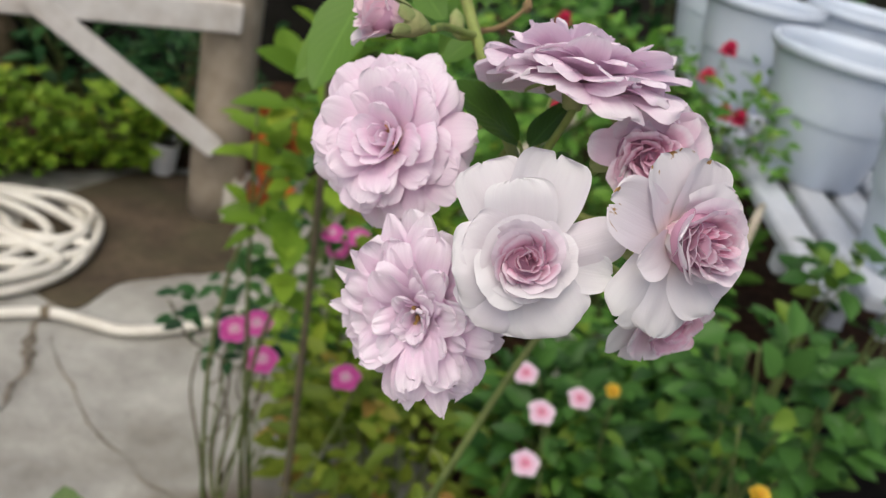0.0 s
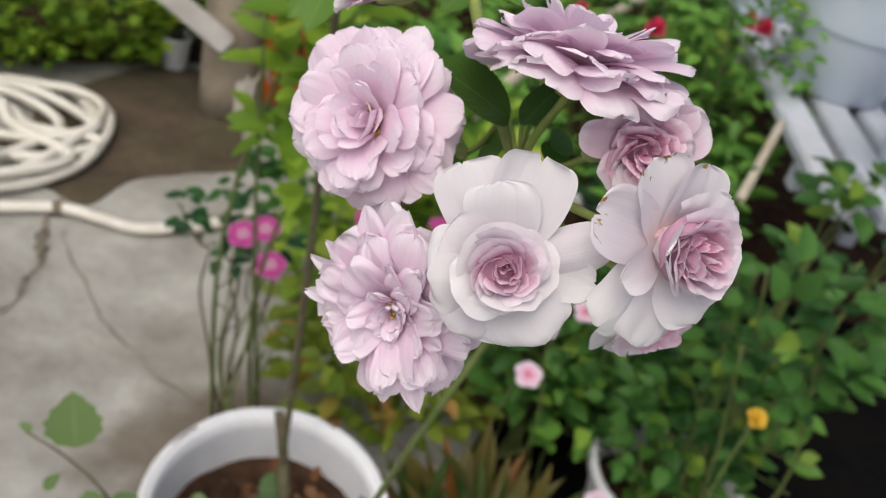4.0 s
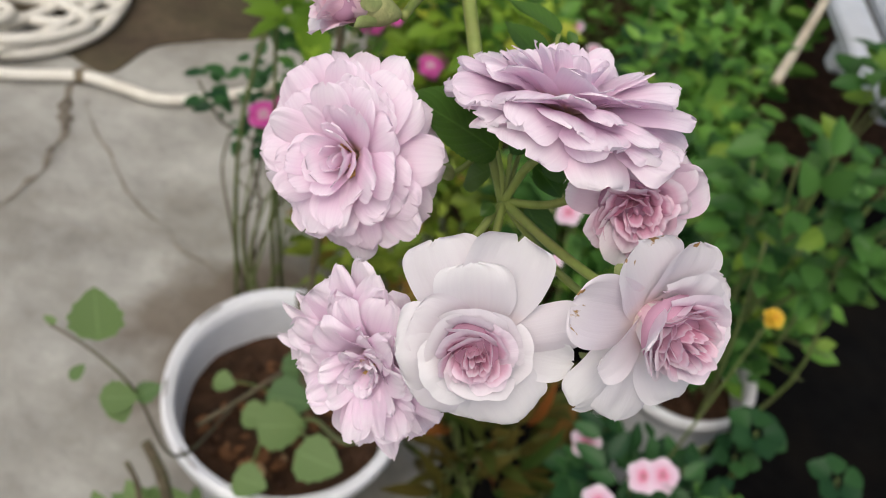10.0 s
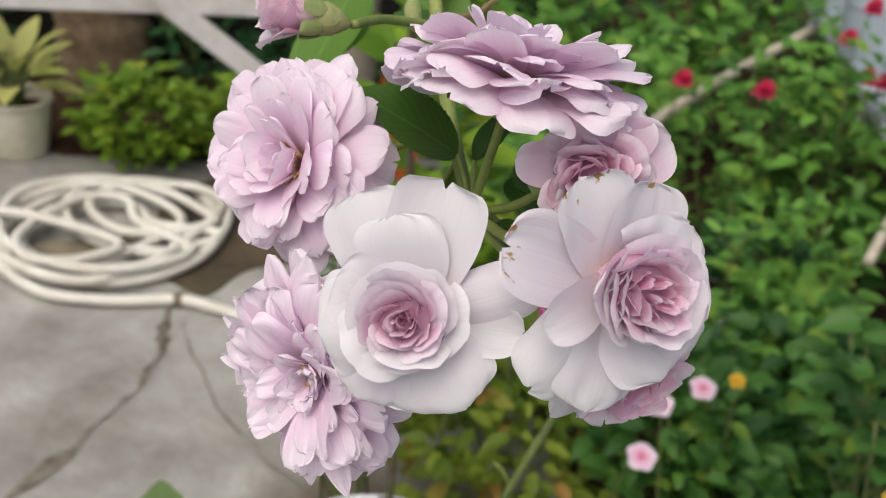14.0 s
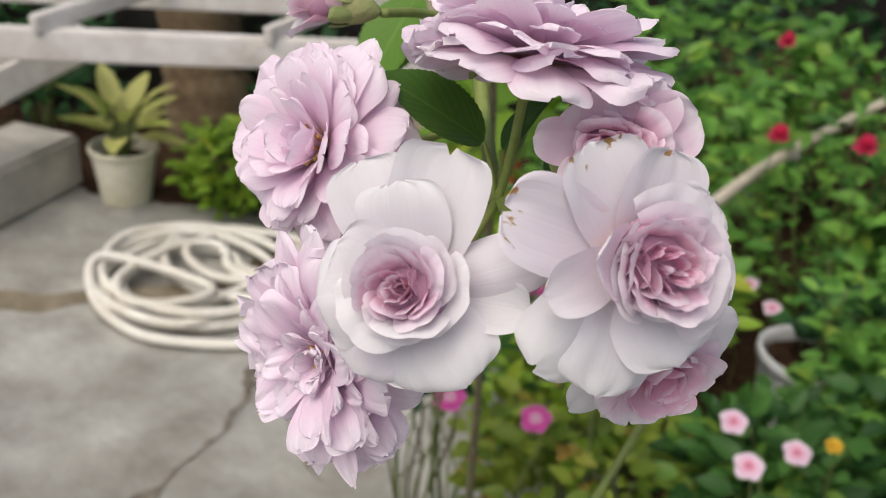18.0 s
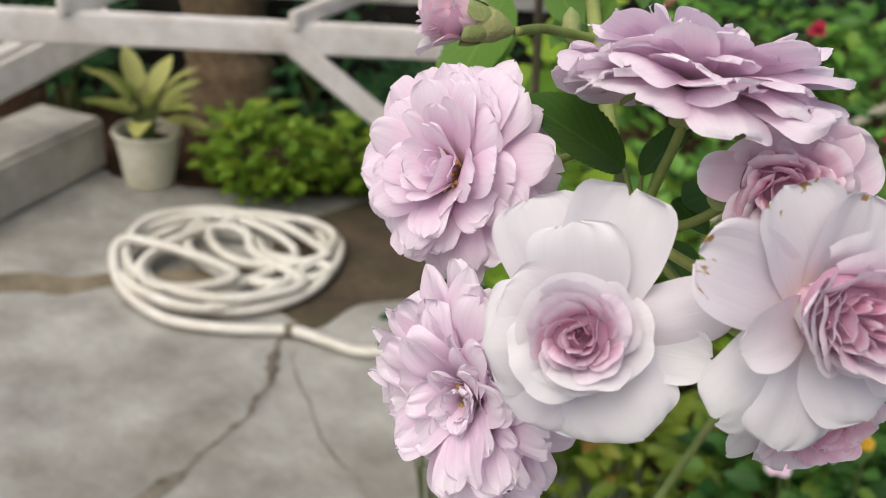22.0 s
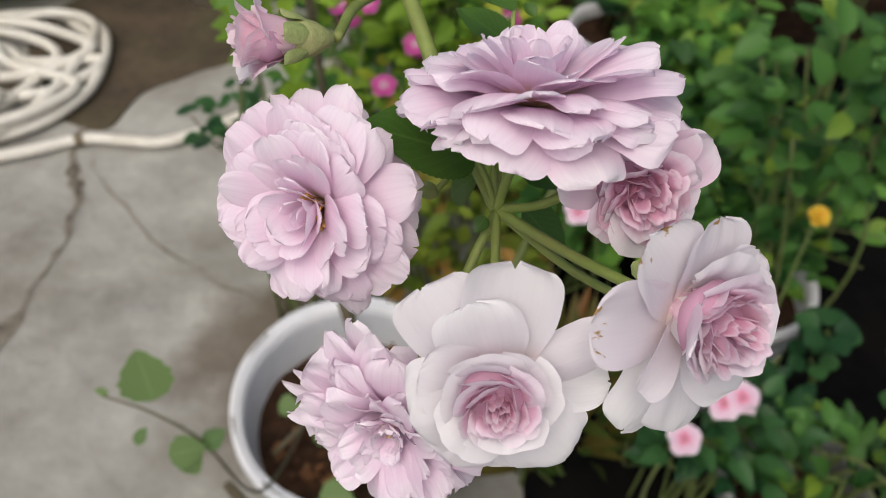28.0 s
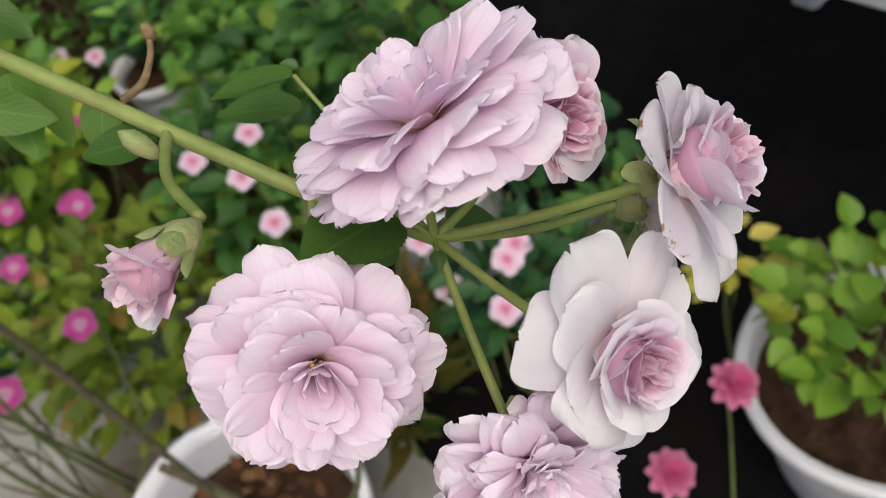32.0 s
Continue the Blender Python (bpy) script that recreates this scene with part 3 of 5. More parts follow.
def pot(name, x, y, r, h, material, label, z=0.0, lip=0.03, soil=True, tilt=(0, 0), taper=0.72, wobble=0.01, group="", level=0.74):
    root = tagged(new(name), label, "pot")
    root.matrix_basis = pose(x, y, z, tilt[0], tilt[1], 0)
    t = 0.06 * r
    lathe("shell", [(r * taper * 0.96, 0), (r * taper, 0.01), (r * (taper + (0.93 - taper) * 0.6), h * 0.6), (r * 0.93, h - lip), (r * 0.93, h - 0.004), (r * 0.905, h - 0.004), (r * 0.89, h - lip), (r * 0.86, h * 0.72), (r * 0.8, h * 0.5)], material, root, 48, wobble)
    lathe("rim", [(r * 0.925, h - lip), (r * 0.985, h - lip + 0.001), (r, h - lip * 0.6), (r * 0.995, h - 0.004), (r * 0.965, h), (r * 0.93, h - 0.002), (r * 0.915, h - lip * 0.6), (r * 0.925, h - lip)], material, root, 48, wobble, False)
    if group:
        tagged(root, group=group)
    if soil:
        n, rings = 40, 7
        verts, faces = [(0, 0, h * (level + 0.02))], []
        for i in range(1, rings + 1):
            for k in range(n):
                a = 2 * math.pi * k / n
                q = r * 0.855 * i / rings
                p = Vector((math.cos(a) * q, math.sin(a) * q, 0))
                verts.append((p.x, p.y, h * level + 0.022 * noise.noise((p + Vector((x, y, 0))) * 24) * (1 if i < rings else 0.3)))
        for k in range(n):
            faces.append((0, 1 + k, 1 + (k + 1) % n))
        for i in range(rings - 1):
            for k in range(n):
                a, b = 1 + i * n + k, 1 + i * n + (k + 1) % n
                faces.append((a, a + n, b + n, b))
        link_mesh("soil", verts, faces, M_SOIL, root)
        rnd = random.Random(int(1000 * (x + 7 * y)))
        lumps_v, lumps_f = [], []
        for i in range(60):
            a, q = rnd.uniform(0, 6.28), r * 0.8 * math.sqrt(rnd.random())
            s = rnd.uniform(0.004, 0.014)
            c = Vector((math.cos(a) * q, math.sin(a) * q, h * (level + 0.01) + s * 0.3))
            k = len(lumps_v)
            for d in ((1, 0, 0), (0, 1, 0), (-1, 0, 0), (0, -1, 0), (0, 0, 0.8), (0, 0, -0.8)):
                lumps_v.append(c + Vector(d) * s * rnd.uniform(0.7, 1.3))
            lumps_f += [(k + p, k + (p + 1) % 4, k + 4) for p in range(4)] + [(k + (p + 1) % 4, k + p, k + 5) for p in range(4)]
        ob = link_mesh("loose_earth", lumps_v, lumps_f, M_SOIL, root, None, False)
        ob["kind"] = "stuff"
    return root


pot_main = pot("flower_pot", 0.072, 1.240, 0.180, 0.30, M_POT, "white plastic pot with bare brown soil and a chipped rim", z=0.022, lip=0.035, tilt=(9, 0), level=0.66)
pot("flower_pot", *(0.711, 1.509), 0.14, 0.27, M_POT, "white plastic pot standing on black cloth", lip=0.03)
# this pot's shade is put into its grey colour
pot("flower_pot", *(0.722, 1.125), 0.11, 0.24, M_SHADEPOT, "dirty greyish-white plastic pot with reddish soil", lip=0.025)
pot("flower_pot", *(0.803, 0.692), 0.19, 0.26, M_POT, "wide white pot with bright green seedlings", lip=0.03)
pot("flower_pot", 0.615, 2.36, 0.13, 0.26, M_POT, "white pot with a moulded rim among the plants", lip=0.03, level=0.86)
pot("flower_pot", -1.58, 2.79, 0.115, 0.20, M_YPOT, "cream plastic pot beside the low wall", lip=0.02)
pot("flower_pot", -0.77, 3.12, 0.055, 0.12, M_POT, "small white pot at the foot of the rack", lip=0.012)

for a0, a1 in ((2.5, 2.75), (3.35, 3.5), (4.0, 4.22), (1.2, 1.35)):
    tagged(tube("scratch", [(0.1725 * math.cos(a0 + (a1 - a0) * k / 3), 0.1725 * math.sin(a0 + (a1 - a0) * k / 3), 0.3002 + 0.001 * (k % 2)) for k in range(4)], 0.0016, 0.0008, M_TWIG, pot_main, 6, 3, 0.4), "black scuff on the rim")
rnd = random.Random(55)
bits = []
for k in range(90):
    a, q = rnd.uniform(0, 6.28), 0.125 * math.sqrt(rnd.random())
    bits.append(((math.cos(a) * q, math.sin(a) * q, 0.30 * 0.66 + 0.016), (rnd.uniform(-1, 1), rnd.uniform(-1, 1), rnd.uniform(-0.1, 0.4)), (rnd.uniform(-0.5, 0.5), rnd.uniform(-0.5, 0.5), 1), rnd.uniform(0.012, 0.034)))
many_leaves("leaf_litter", bits, leaf_data(1, 0.55, 0.3, 0.4, 0, 4), M_LITTER, pot_main)

# ---- bench with spare pots ----
def bench(y0, y1, legs, dx=0.0):
    root = tagged(new("slatted_bench"), "white painted slatted timber bench", "bench", group="benches")
    for k in range(7):
        x = 1.10 + dx + 0.125 * k
        beam("slat", (x, y0, 0.585), (x, y1, 0.585), 0.035, 0.09, M_BENCH, root)
    for y in legs:
        beam("bearer", (1.06 + dx, y, 0.535), (1.9 + dx, y, 0.535), 0.06, 0.05, M_BENCH, root)
        for x in (1.66, 1.84):
            beam("leg", (x + dx, y, 0.0), (x + dx, y, 0.51), 0.06, 0.06, M_BENCH, root)


bench(0.1, 1.36, (0.3, 1.33), 0.02)
bench(2.05, 4.3, (2.3, 3.1, 4.15), -0.075)
for t_, (x, y, r, h) in enumerate([(1.18, 2.80, 0.225, 0.36), (1.26, 2.24, 0.19, 0.34), (1.08, 3.42, 0.2, 0.36), (1.6, 3.1, 0.18, 0.36), (1.5, 3.68, 0.2, 0.36), (1.09, 4.1, 0.19, 0.36)] ):
    pot("flower_pot", x, y, r, h, M_BLUEPOT, "pale blue-white empty plastic pot on the slatted bench", z=0.605, soil=False, taper=0.62, lip=0.03, group="spare pots on the bench")

# ---- garden plants ----


def cloud(rnd, c, rad, n, size, lift=0.3, spread=0.35, hollow=0.25):
    """Leaf places in a bush-shaped cloud."""
    out = []
    for i in range(n):
        d = Vector((rnd.gauss(0, 1), rnd.gauss(0, 1), rnd.gauss(0, 1))).normalized()
        q = (hollow + (1 - hollow) * rnd.random()) ** 0.6
        p = Vector((c[0] + d.x * q * rad[0], c[1] + d.y * q * rad[1], c[2] + d.z * q * rad[2]))
        if p.z < 0.02:
            p.z = 0.02 + rnd.random() * 0.05
        way = Vector((d.x + rnd.uniform(-0.7, 0.7), d.y + rnd.uniform(-0.7, 0.7), lift + rnd.uniform(-0.5, 0.5)))
        up = Vector((rnd.uniform(-spread, spread), rnd.uniform(-spread, spread) - 0.35, 1))
        out.append((p, way, up, size * rnd.uniform(0.6, 1.25)))
    return out


def shrub(name, c, rad, n, size, material, label, width=0.55, stems=9, seed=1, category="plant", foot=None, teeth=0.0, tip=1.0, lift=0.3, single=180):
    rnd = random.Random(seed)
    root = tagged(new(name), label, category)
    foot = Vector(foot) if foot else Vector((c[0], c[1], 0.0))
    for k in range(stems):
        e = Vector((c[0] + rnd.uniform(-0.8, 0.8) * rad[0], c[1] + rnd.uniform(-0.8, 0.8) * rad[1], c[2] + rnd.uniform(-0.2, 0.8) * rad[2]))
        b = foot + Vector((rnd.uniform(-0.05, 0.05), rnd.uniform(-0.05, 0.05), 0))
        m = (b + e) / 2 + Vector((rnd.uniform(-0.05, 0.05), rnd.uniform(-0.05, 0.05), 0.05))
        tube("stem", [b, m, e], 0.0045, 0.002, M_VSTEM, root, 6, 5)
    shape = leaf_data(1.0, width, 0.3, 0.35, teeth, 5, tip)
    places = cloud(rnd, c, rad, n, size, lift)
    near = places[:single]
    if near:
        me = bpy.data.meshes.new("leaf")
        me.from_pydata(shape[0], [], shape[1])
        me.polygons.foreach_set("use_smooth", [True] * len(me.polygons))
        layer = me.uv_layers.new(name="UVMap")
        idx = np.empty(len(me.loops), dtype=np.int32)
        me.loops.foreach_get("vertex_index", idx)
        layer.data.foreach_set("uv", np.asarray(shape[2], dtype=np.float32)[idx].ravel())
        me.materials.append(material)
        for p, d, up, s in near:
            ob = new("leaf", me)
            ob.parent = root
            x = d.normalized()
            y = up.cross(x).normalized()
            ob.matrix_local = Matrix.Translation(p) @ Matrix((x, y, x.cross(y))).transposed().to_4x4() @ Matrix.Scale(s, 4)
    if places[single:]:
        many_leaves("foliage", places[single:], shape, material, root)
    return root


def flower(name, at_, face, r, material, parent=None, petals=5, layers=1):
    """An open flower: a small heart that carries its petals."""
    m = Matrix.Translation(at_) @ basis(face).to_4x4()
    heart = lathe(name, [(0.05 * r, -0.25 * r), (0.10 * r, 0.02 * r), (0.09 * r, 0.07 * r), (0.02 * r, 0.09 * r)], M_CALYX if layers == 1 else material, parent, 10)
    heart.matrix_local = m
    for j in range(layers):
        vs, fs, us = [], [], []
        n = 6
        for i in range(n + 1):
            v = i / n
            w = r * (0.50 if petals <= 6 else 0.27) * (0.22 + 0.78 * math.sin(math.pi * min(1.0, 0.1 + 0.62 * v)) ** 0.8) * (1 if v < 0.85 else 0.86)
            for u in (-1, -0.5, 0, 0.5, 1):
                x = r * v * (1 - 0.22 * j) - 0.16 * r * u * u * v * v
                z = 0.05 * r * (1 - v) + 0.10 * r * v * (u * u) + 0.42 * r * j * v - 0.06 * r * v * v
                vs.append((x, u * w, z))
                us.append((0.5 + 0.5 * u, v))
        for i in range(n):
            for q in range(4):
                b = i * 5 + q
                fs.append((b, b + 1, b + 6, b + 5))
        first = link_mesh("petal", vs, fs, material, heart, us)
        for k in range(petals):
            ob = first if k == 0 else new("petal", first.data)
            ob.parent = heart
            ob.matrix_local = pose(0, 0, 0.03 * r * j, 7 * math.sin(k * 2.3 + j), 6 * math.sin(k * 4.1), 360 * (k + 0.5 * j) / petals)
    return heart


shrub("parsley_plant", (-1.19, 2.90, 0.16), (0.24, 0.18, 0.18), 520, 0.05, M_FOL_LIME, "bushy bright green herb at the edge of the yard", 0.7, 14, 3, teeth=0.25)
shrub("parsley_plant", (-0.93, 3.08, 0.14), (0.17, 0.16, 0.15), 260, 0.05, M_FOL_LIME, "low bright green herb beside mud", 0.7, 10, 4, teeth=0.25)
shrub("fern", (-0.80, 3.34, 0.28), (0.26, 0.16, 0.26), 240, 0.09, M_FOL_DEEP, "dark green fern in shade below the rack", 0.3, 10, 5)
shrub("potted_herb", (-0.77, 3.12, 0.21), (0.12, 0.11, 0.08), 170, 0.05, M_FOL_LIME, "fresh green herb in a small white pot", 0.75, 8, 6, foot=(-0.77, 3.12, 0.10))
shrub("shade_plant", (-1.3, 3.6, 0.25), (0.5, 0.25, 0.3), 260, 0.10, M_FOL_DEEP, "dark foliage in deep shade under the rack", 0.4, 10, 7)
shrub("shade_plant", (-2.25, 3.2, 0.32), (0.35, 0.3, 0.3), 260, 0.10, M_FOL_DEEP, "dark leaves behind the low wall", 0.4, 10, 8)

root = tagged(new("dumb_cane"), "variegated yellow-green houseplant in a cream pot", "plant")
FOOT = Vector((-1.58, 2.79, 0.14))
rnd = random.Random(61)
for k in range(15):
    a = 0.4 + k * 2.4
    rise = 0.05 + 0.012 * k
    top = FOOT + Vector((0.055 * math.cos(a), 0.055 * math.sin(a), 0.06 + rise * 0.55))
    tube("stalk", [FOOT, (FOOT + top) / 2 + Vector((0, 0, 0.02)), top], 0.006, 0.004, M_VSTEM, root, 6, 4)
    d = (math.cos(a), math.sin(a), 0.15 + 0.11 * k)
    many_leaves("leaf", [(top, d, (-d[0] * 0.4, -d[1] * 0.4 - 0.2, 1), rnd.uniform(0.14, 0.20))], leaf_data(1, 0.40, 0.25, 0.55, 0, 7), M_VARIEG, root, "")

root = tagged(new("croton"), "orange and red croton beside the post", "plant")
rnd = random.Random(21)
many_leaves("foliage", [((-0.36 + rnd.uniform(-0.05, 0.05), 2.98 + rnd.uniform(-0.05, 0.05), rnd.uniform(0.03, 0.30)), (rnd.uniform(-0.6, 0.6), rnd.uniform(-0.6, 0.3), 1), (0, -1, 0.3), rnd.uniform(0.08, 0.14)) for k in range(60)],
            leaf_data(1, 0.3, 0.2, 0.4, 0, 5), M_FOL_ORANGE, root)
tube("stem", [(-0.36, 2.98, 0), (-0.36, 2.98, 0.1), (-0.36, 2.97, 0.24)], 0.008, 0.004, M_TWIG, root, 6, 4)

# shrubs behind and beside the roses
shrub("flowering_shrub", (0.190, 1.743, 0.221), (0.25, 0.22, 0.2), 420, 0.055, M_FOL_OLIVE, "low olive-green bush with small leaves", 0.5, 12, 11)
shrub("flowering_shrub", (-0.034, 2.197, 0.340), (0.2, 0.2, 0.30), 240, 0.06, M_FOL, "loose green bush with small leaves", 0.5, 9, 12)
shrub("flowering_shrub", (0.22, 2.16, 0.42), (0.20, 0.2, 0.15), 280, 0.06, M_FOL_LIME, "light green bush with magenta flowers", 0.5, 12, 13)
shrub("coleus", (0.376, 1.290, 0.205), (0.15, 0.12, 0.12), 190, 0.11, M_FOL_RED, "rust and green striped foliage plant", 0.17, 8, 14, lift=1.5)
shrub("rose_shrub", (0.70, 1.76, 0.27), (0.34, 0.28, 0.13), 400, 0.055, M_FOL_MID, "dense green rose bush beside the pots", 0.6, 16, 15, teeth=0.06)
shrub("rose_shrub", (0.66, 1.80, 0.36), (0.24, 0.22, 0.13), 380, 0.05, M_FOL, "leafy rose bush with thin canes", 0.6, 14, 16, teeth=0.06)
shrub("rose_shrub", (0.767, 1.499, 0.636), (0.17, 0.15, 0.14), 190, 0.05, M_FOL, "dark glossy rose foliage over near-black ground", 0.62, 12, 17, teeth=0.06)
shrub("red_rose_shrub", (0.919, 2.738, 0.664), (0.20, 0.18, 0.22), 260, 0.05, M_FOL_MID, "small rose bush with crimson flowers beside the bench", 0.55, 10, 18)
shrub("tall_shrub", (0.62, 2.88, 0.42), (0.42, 0.28, 0.40), 640, 0.06, M_FOL_MID, "tall green bush with fine leaves", 0.45, 16, 19)
shrub("tall_shrub", (0.165, 2.508, 0.283), (0.28, 0.3, 0.3), 420, 0.07, M_FOL_MID, "green bush with broad leaves", 0.6, 14, 20)
shrub("seedlings", (0.77, 0.715, 0.40), (0.13, 0.13, 0.08), 120, 0.042, M_SEEDLING, "bright green seedlings in a wide white pot", 0.75, 8, 22, foot=(0.811, 0.700, 0.241))
shrub("twining_plant", (0.755, 1.09, 0.31), (0.15, 0.11, 0.08), 120, 0.046, M_FOL, "fresh green twining plant in a white pot", 0.5, 10, 41, foot=(0.72, 1.13, 0.18), lift=0.6)
shrub("potted_rose", (0.70, 1.53, 0.36), (0.14, 0.13, 0.11), 150, 0.042, M_FOL, "green rose plant growing in a white pot", 0.6, 9, 42, foot=(0.71, 1.51, 0.2), teeth=0.06)
shrub("potted_rose", (0.68, 2.36, 0.34), (0.13, 0.11, 0.10), 110, 0.055, M_FOL_DEEP, "broad-leaved green plant in a white pot", 0.7, 7, 43, foot=(0.61, 2.39, 0.19))
shrub("young_shrub", (0.02, 1.42, 0.90), (0.09, 0.12, 0.22), 120, 0.060, M_FOL_LIME, "yellow-green leafy shoots rising from the white pot", 0.55, 3, 44, foot=(-0.09, 1.63, 0.0))
shrub("bench_rose", (1.00, 1.93, 0.68), (0.13, 0.14, 0.08), 46, 0.062, M_FOL, "rose sprays with broad leaves hanging before the bench", 0.62, 7, 46, teeth=0.06)
shrub("leafy_shrub", (0.70, 2.17, 0.471), (0.18, 0.2, 0.15), 190, 0.05, M_FOL_MID, "light green bush with thin arching stems", 0.45, 9, 45)
shrub("vinca_plant", (0.594, 1.162, 0.335), (0.13, 0.10, 0.08), 120, 0.05, M_FOL_DEEP, "periwinkle plant with pale pink flowers", 0.5, 9, 23)
shrub("yellow_shrub", (0.765, 0.887, 0.379), (0.055, 0.055, 0.04), 24, 0.048, M_FOL_YELLOW, "small plant with yellow leaves", 0.55, 4, 24)
shrub("broad_shrub", (0.86, 2.78, 0.36), (0.22, 0.3, 0.28), 320, 0.08, M_FOL_MID, "green bush growing behind the pots", 0.5, 12, 31)
shrub("broad_shrub", (0.087, 3.334, 0.338), (0.45, 0.3, 0.35), 420, 0.09, M_FOL_MID, "shaded bush behind the flower bed", 0.5, 12, 32)
shrub("broad_shrub", (0.090, 1.978, 0.206), (0.2, 0.2, 0.16), 260, 0.06, M_FOL_LIME, "bright green low bush under the roses", 0.5, 10, 33)
shrub("broad_shrub", (0.50, 1.75, 0.32), (0.2, 0.2, 0.14), 320, 0.06, M_FOL, "green bush beside the white pots", 0.5, 12, 34)
shrub("broad_shrub", (0.289, 3.831, 0.504), (0.5, 0.3, 0.35), 360, 0.10, M_FOL_MID, "green bush before the dark backdrop", 0.5, 12, 35, single=120)
shrub("broad_shrub", (0.797, 3.828, 0.446), (0.45, 0.3, 0.3), 360, 0.09, M_FOL_MID, "green bush behind the bench", 0.5, 12, 36, single=120)
shrub("broad_shrub", (0.72, 2.04, 0.342), (0.17, 0.2, 0.14), 170, 0.06, M_FOL_MID, "green bush with broad leaves beside the pots", 0.65, 9, 37)
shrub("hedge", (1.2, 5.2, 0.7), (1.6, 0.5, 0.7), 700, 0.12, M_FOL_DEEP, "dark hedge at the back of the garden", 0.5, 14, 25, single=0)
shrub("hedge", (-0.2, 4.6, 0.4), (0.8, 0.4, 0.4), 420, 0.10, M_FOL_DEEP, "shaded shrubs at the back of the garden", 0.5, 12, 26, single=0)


def bloom_on_stem(name, at_, r, material, label, foot, petals=5, layers=1, tilt=(0, -0.45, 1)):
    root = tagged(new(name), label, "flower", group=name.replace("_", " ") + "s")
    flower("bloom", at_, tilt, r, material, root, petals, layers=layers)
    p, f = Vector(at_), Vector(foot)
    sway = Vector((0.035 * math.sin(p.x * 91 + p.z * 40), 0.03 * math.cos(p.x * 57 + p.y * 31), 0))
    tube("stem", [p, p + Vector((0.0, 0.01, -0.05)) + sway * 0.4, (p + f) / 2 + sway, (p + f * 3) / 4 - sway * 0.5, f], 0.0016, 0.0026, M_VSTEM, root, 6, 6)


MAG = "magenta periwinkle flower on a thin stem"
for p in ((-0.094, 1.557, 0.512), (-0.061, 1.564, 0.528), (-0.035, 1.515, 0.496), (0.096, 1.579, 0.451), (-0.025, 2.041, 0.475), (0.032, 2.041, 0.478)):
    bloom_on_stem("periwinkle_flower", p, 0.027, M_MAGENTA, MAG, (-0.08, 1.5, 0.0))
for p in ((0.135, 2.020, 0.410), (0.317, 2.043, 0.449), (0.223, 1.925, 0.388), (-0.107, 1.795, 0.370), (-0.024, 2.191, 0.360)):
    bloom_on_stem("periwinkle_flower", p, 0.03, M_MAGENTA, MAG, (p[0] + 0.02, p[1] + 0.04, 0.0))
for p in ((0.225, 1.876, 0.411), (0.130, 2.045, 0.374), (0.071, 1.906, 0.375), (0.320, 2.068, 0.433), (0.131, 1.975, 0.428)):
    bloom_on_stem("periwinkle_flower", p, 0.027, M_MAGENTA, MAG, (p[0] + 0.02, p[1] + 0.03, 0.0))
for p in ((0.348, 2.555, 0.335), (0.447, 2.514, 0.327), (0.509, 2.464, 0.299), (0.853, 1.986, 0.309), (0.536, 1.282, 0.394), (0.608, 1.150, 0.384), (0.403, 1.694, 0.464), (0.422, 1.542, 0.496), (0.407, 1.463, 0.451), (0.508, 1.682, 0.444), (0.508, 1.199, 0.367), (0.568, 1.118, 0.432), (0.592, 1.123, 0.439), (0.519, 1.087, 0.395)):
    bloom_on_stem("periwinkle_flower", p, 0.024, M_VPINK, "pale pink periwinkle flower with a dark eye", (p[0] + 0.02, p[1] + 0.03, 0.0))
for p in ((0.790, 0.910, 0.548), (0.572, 0.759, 0.461), (0.457, 0.763, 0.420), (0.472, 0.955, 0.408)):
    bloom_on_stem("pink_flower", p, 0.03, M_HOT, "double hot pink flower on a thin stem", (p[0] + 0.02, p[1] + 0.03, 0.0), 9, 3)
for p in ((0.905, 3.000, 0.851), (0.859, 2.959, 0.769), (0.899, 2.818, 0.711), (0.944, 2.815, 0.707), (0.436, 2.673, 0.665), (0.609, 2.518, 0.719), (0.435, 3.207, 0.789)):
    bloom_on_stem("red_rose_bloom", p, 0.03, M_RED, "small crimson rose bloom", (p[0], p[1] + 0.05, 0.0), 7, 3)
for p in ((0.627, 1.186, 0.702), (0.539, 1.609, 0.523)):
    bloom_on_stem("yellow_flower", p, 0.014, M_YELLOW, "small yellow flower on a stem", (p[0], p[1] + 0.05, 0.0), 5, 2)

# thin leafy twig hanging over the concrete
sprig = tagged(new("leafy_twig"), "thin brown twig with a few young leaves over the concrete", "twig")
tube("stem", [(0.0, 1.2, 0.25), (-0.007, 0.966, 0.444), (-0.033, 0.910, 0.631), (-0.074, 0.912, 0.674), (-0.119, 0.918, 0.691)], 0.0022, 0.0012, M_TWIG, sprig, 7, 8)
for b_, t_, w_ in (((-0.072, 0.920, 0.682), (-0.088, 0.947, 0.725), 0.052), ((-0.061, 0.890, 0.636), (-0.026, 0.901, 0.636), 0.032), ((-0.048, 0.898, 0.631), (-0.033, 0.882, 0.616), 0.026), ((-0.032, 0.906, 0.627), (-0.010, 0.918, 0.641), 0.022), ((-0.089, 0.891, 0.651), (-0.079, 0.903, 0.664), 0.013), ((-0.112, 0.919, 0.693), (-0.127, 0.922, 0.695), 0.008)):
    d_ = Vector(t_) - Vector(b_)
    many_leaves("leaf", [(b_, d_, (0, -0.6, 1), d_.length)], leaf_data(1, w_ / d_.length, 0.2, 0.1, 0.08, 10), M_WEED, sprig, "")

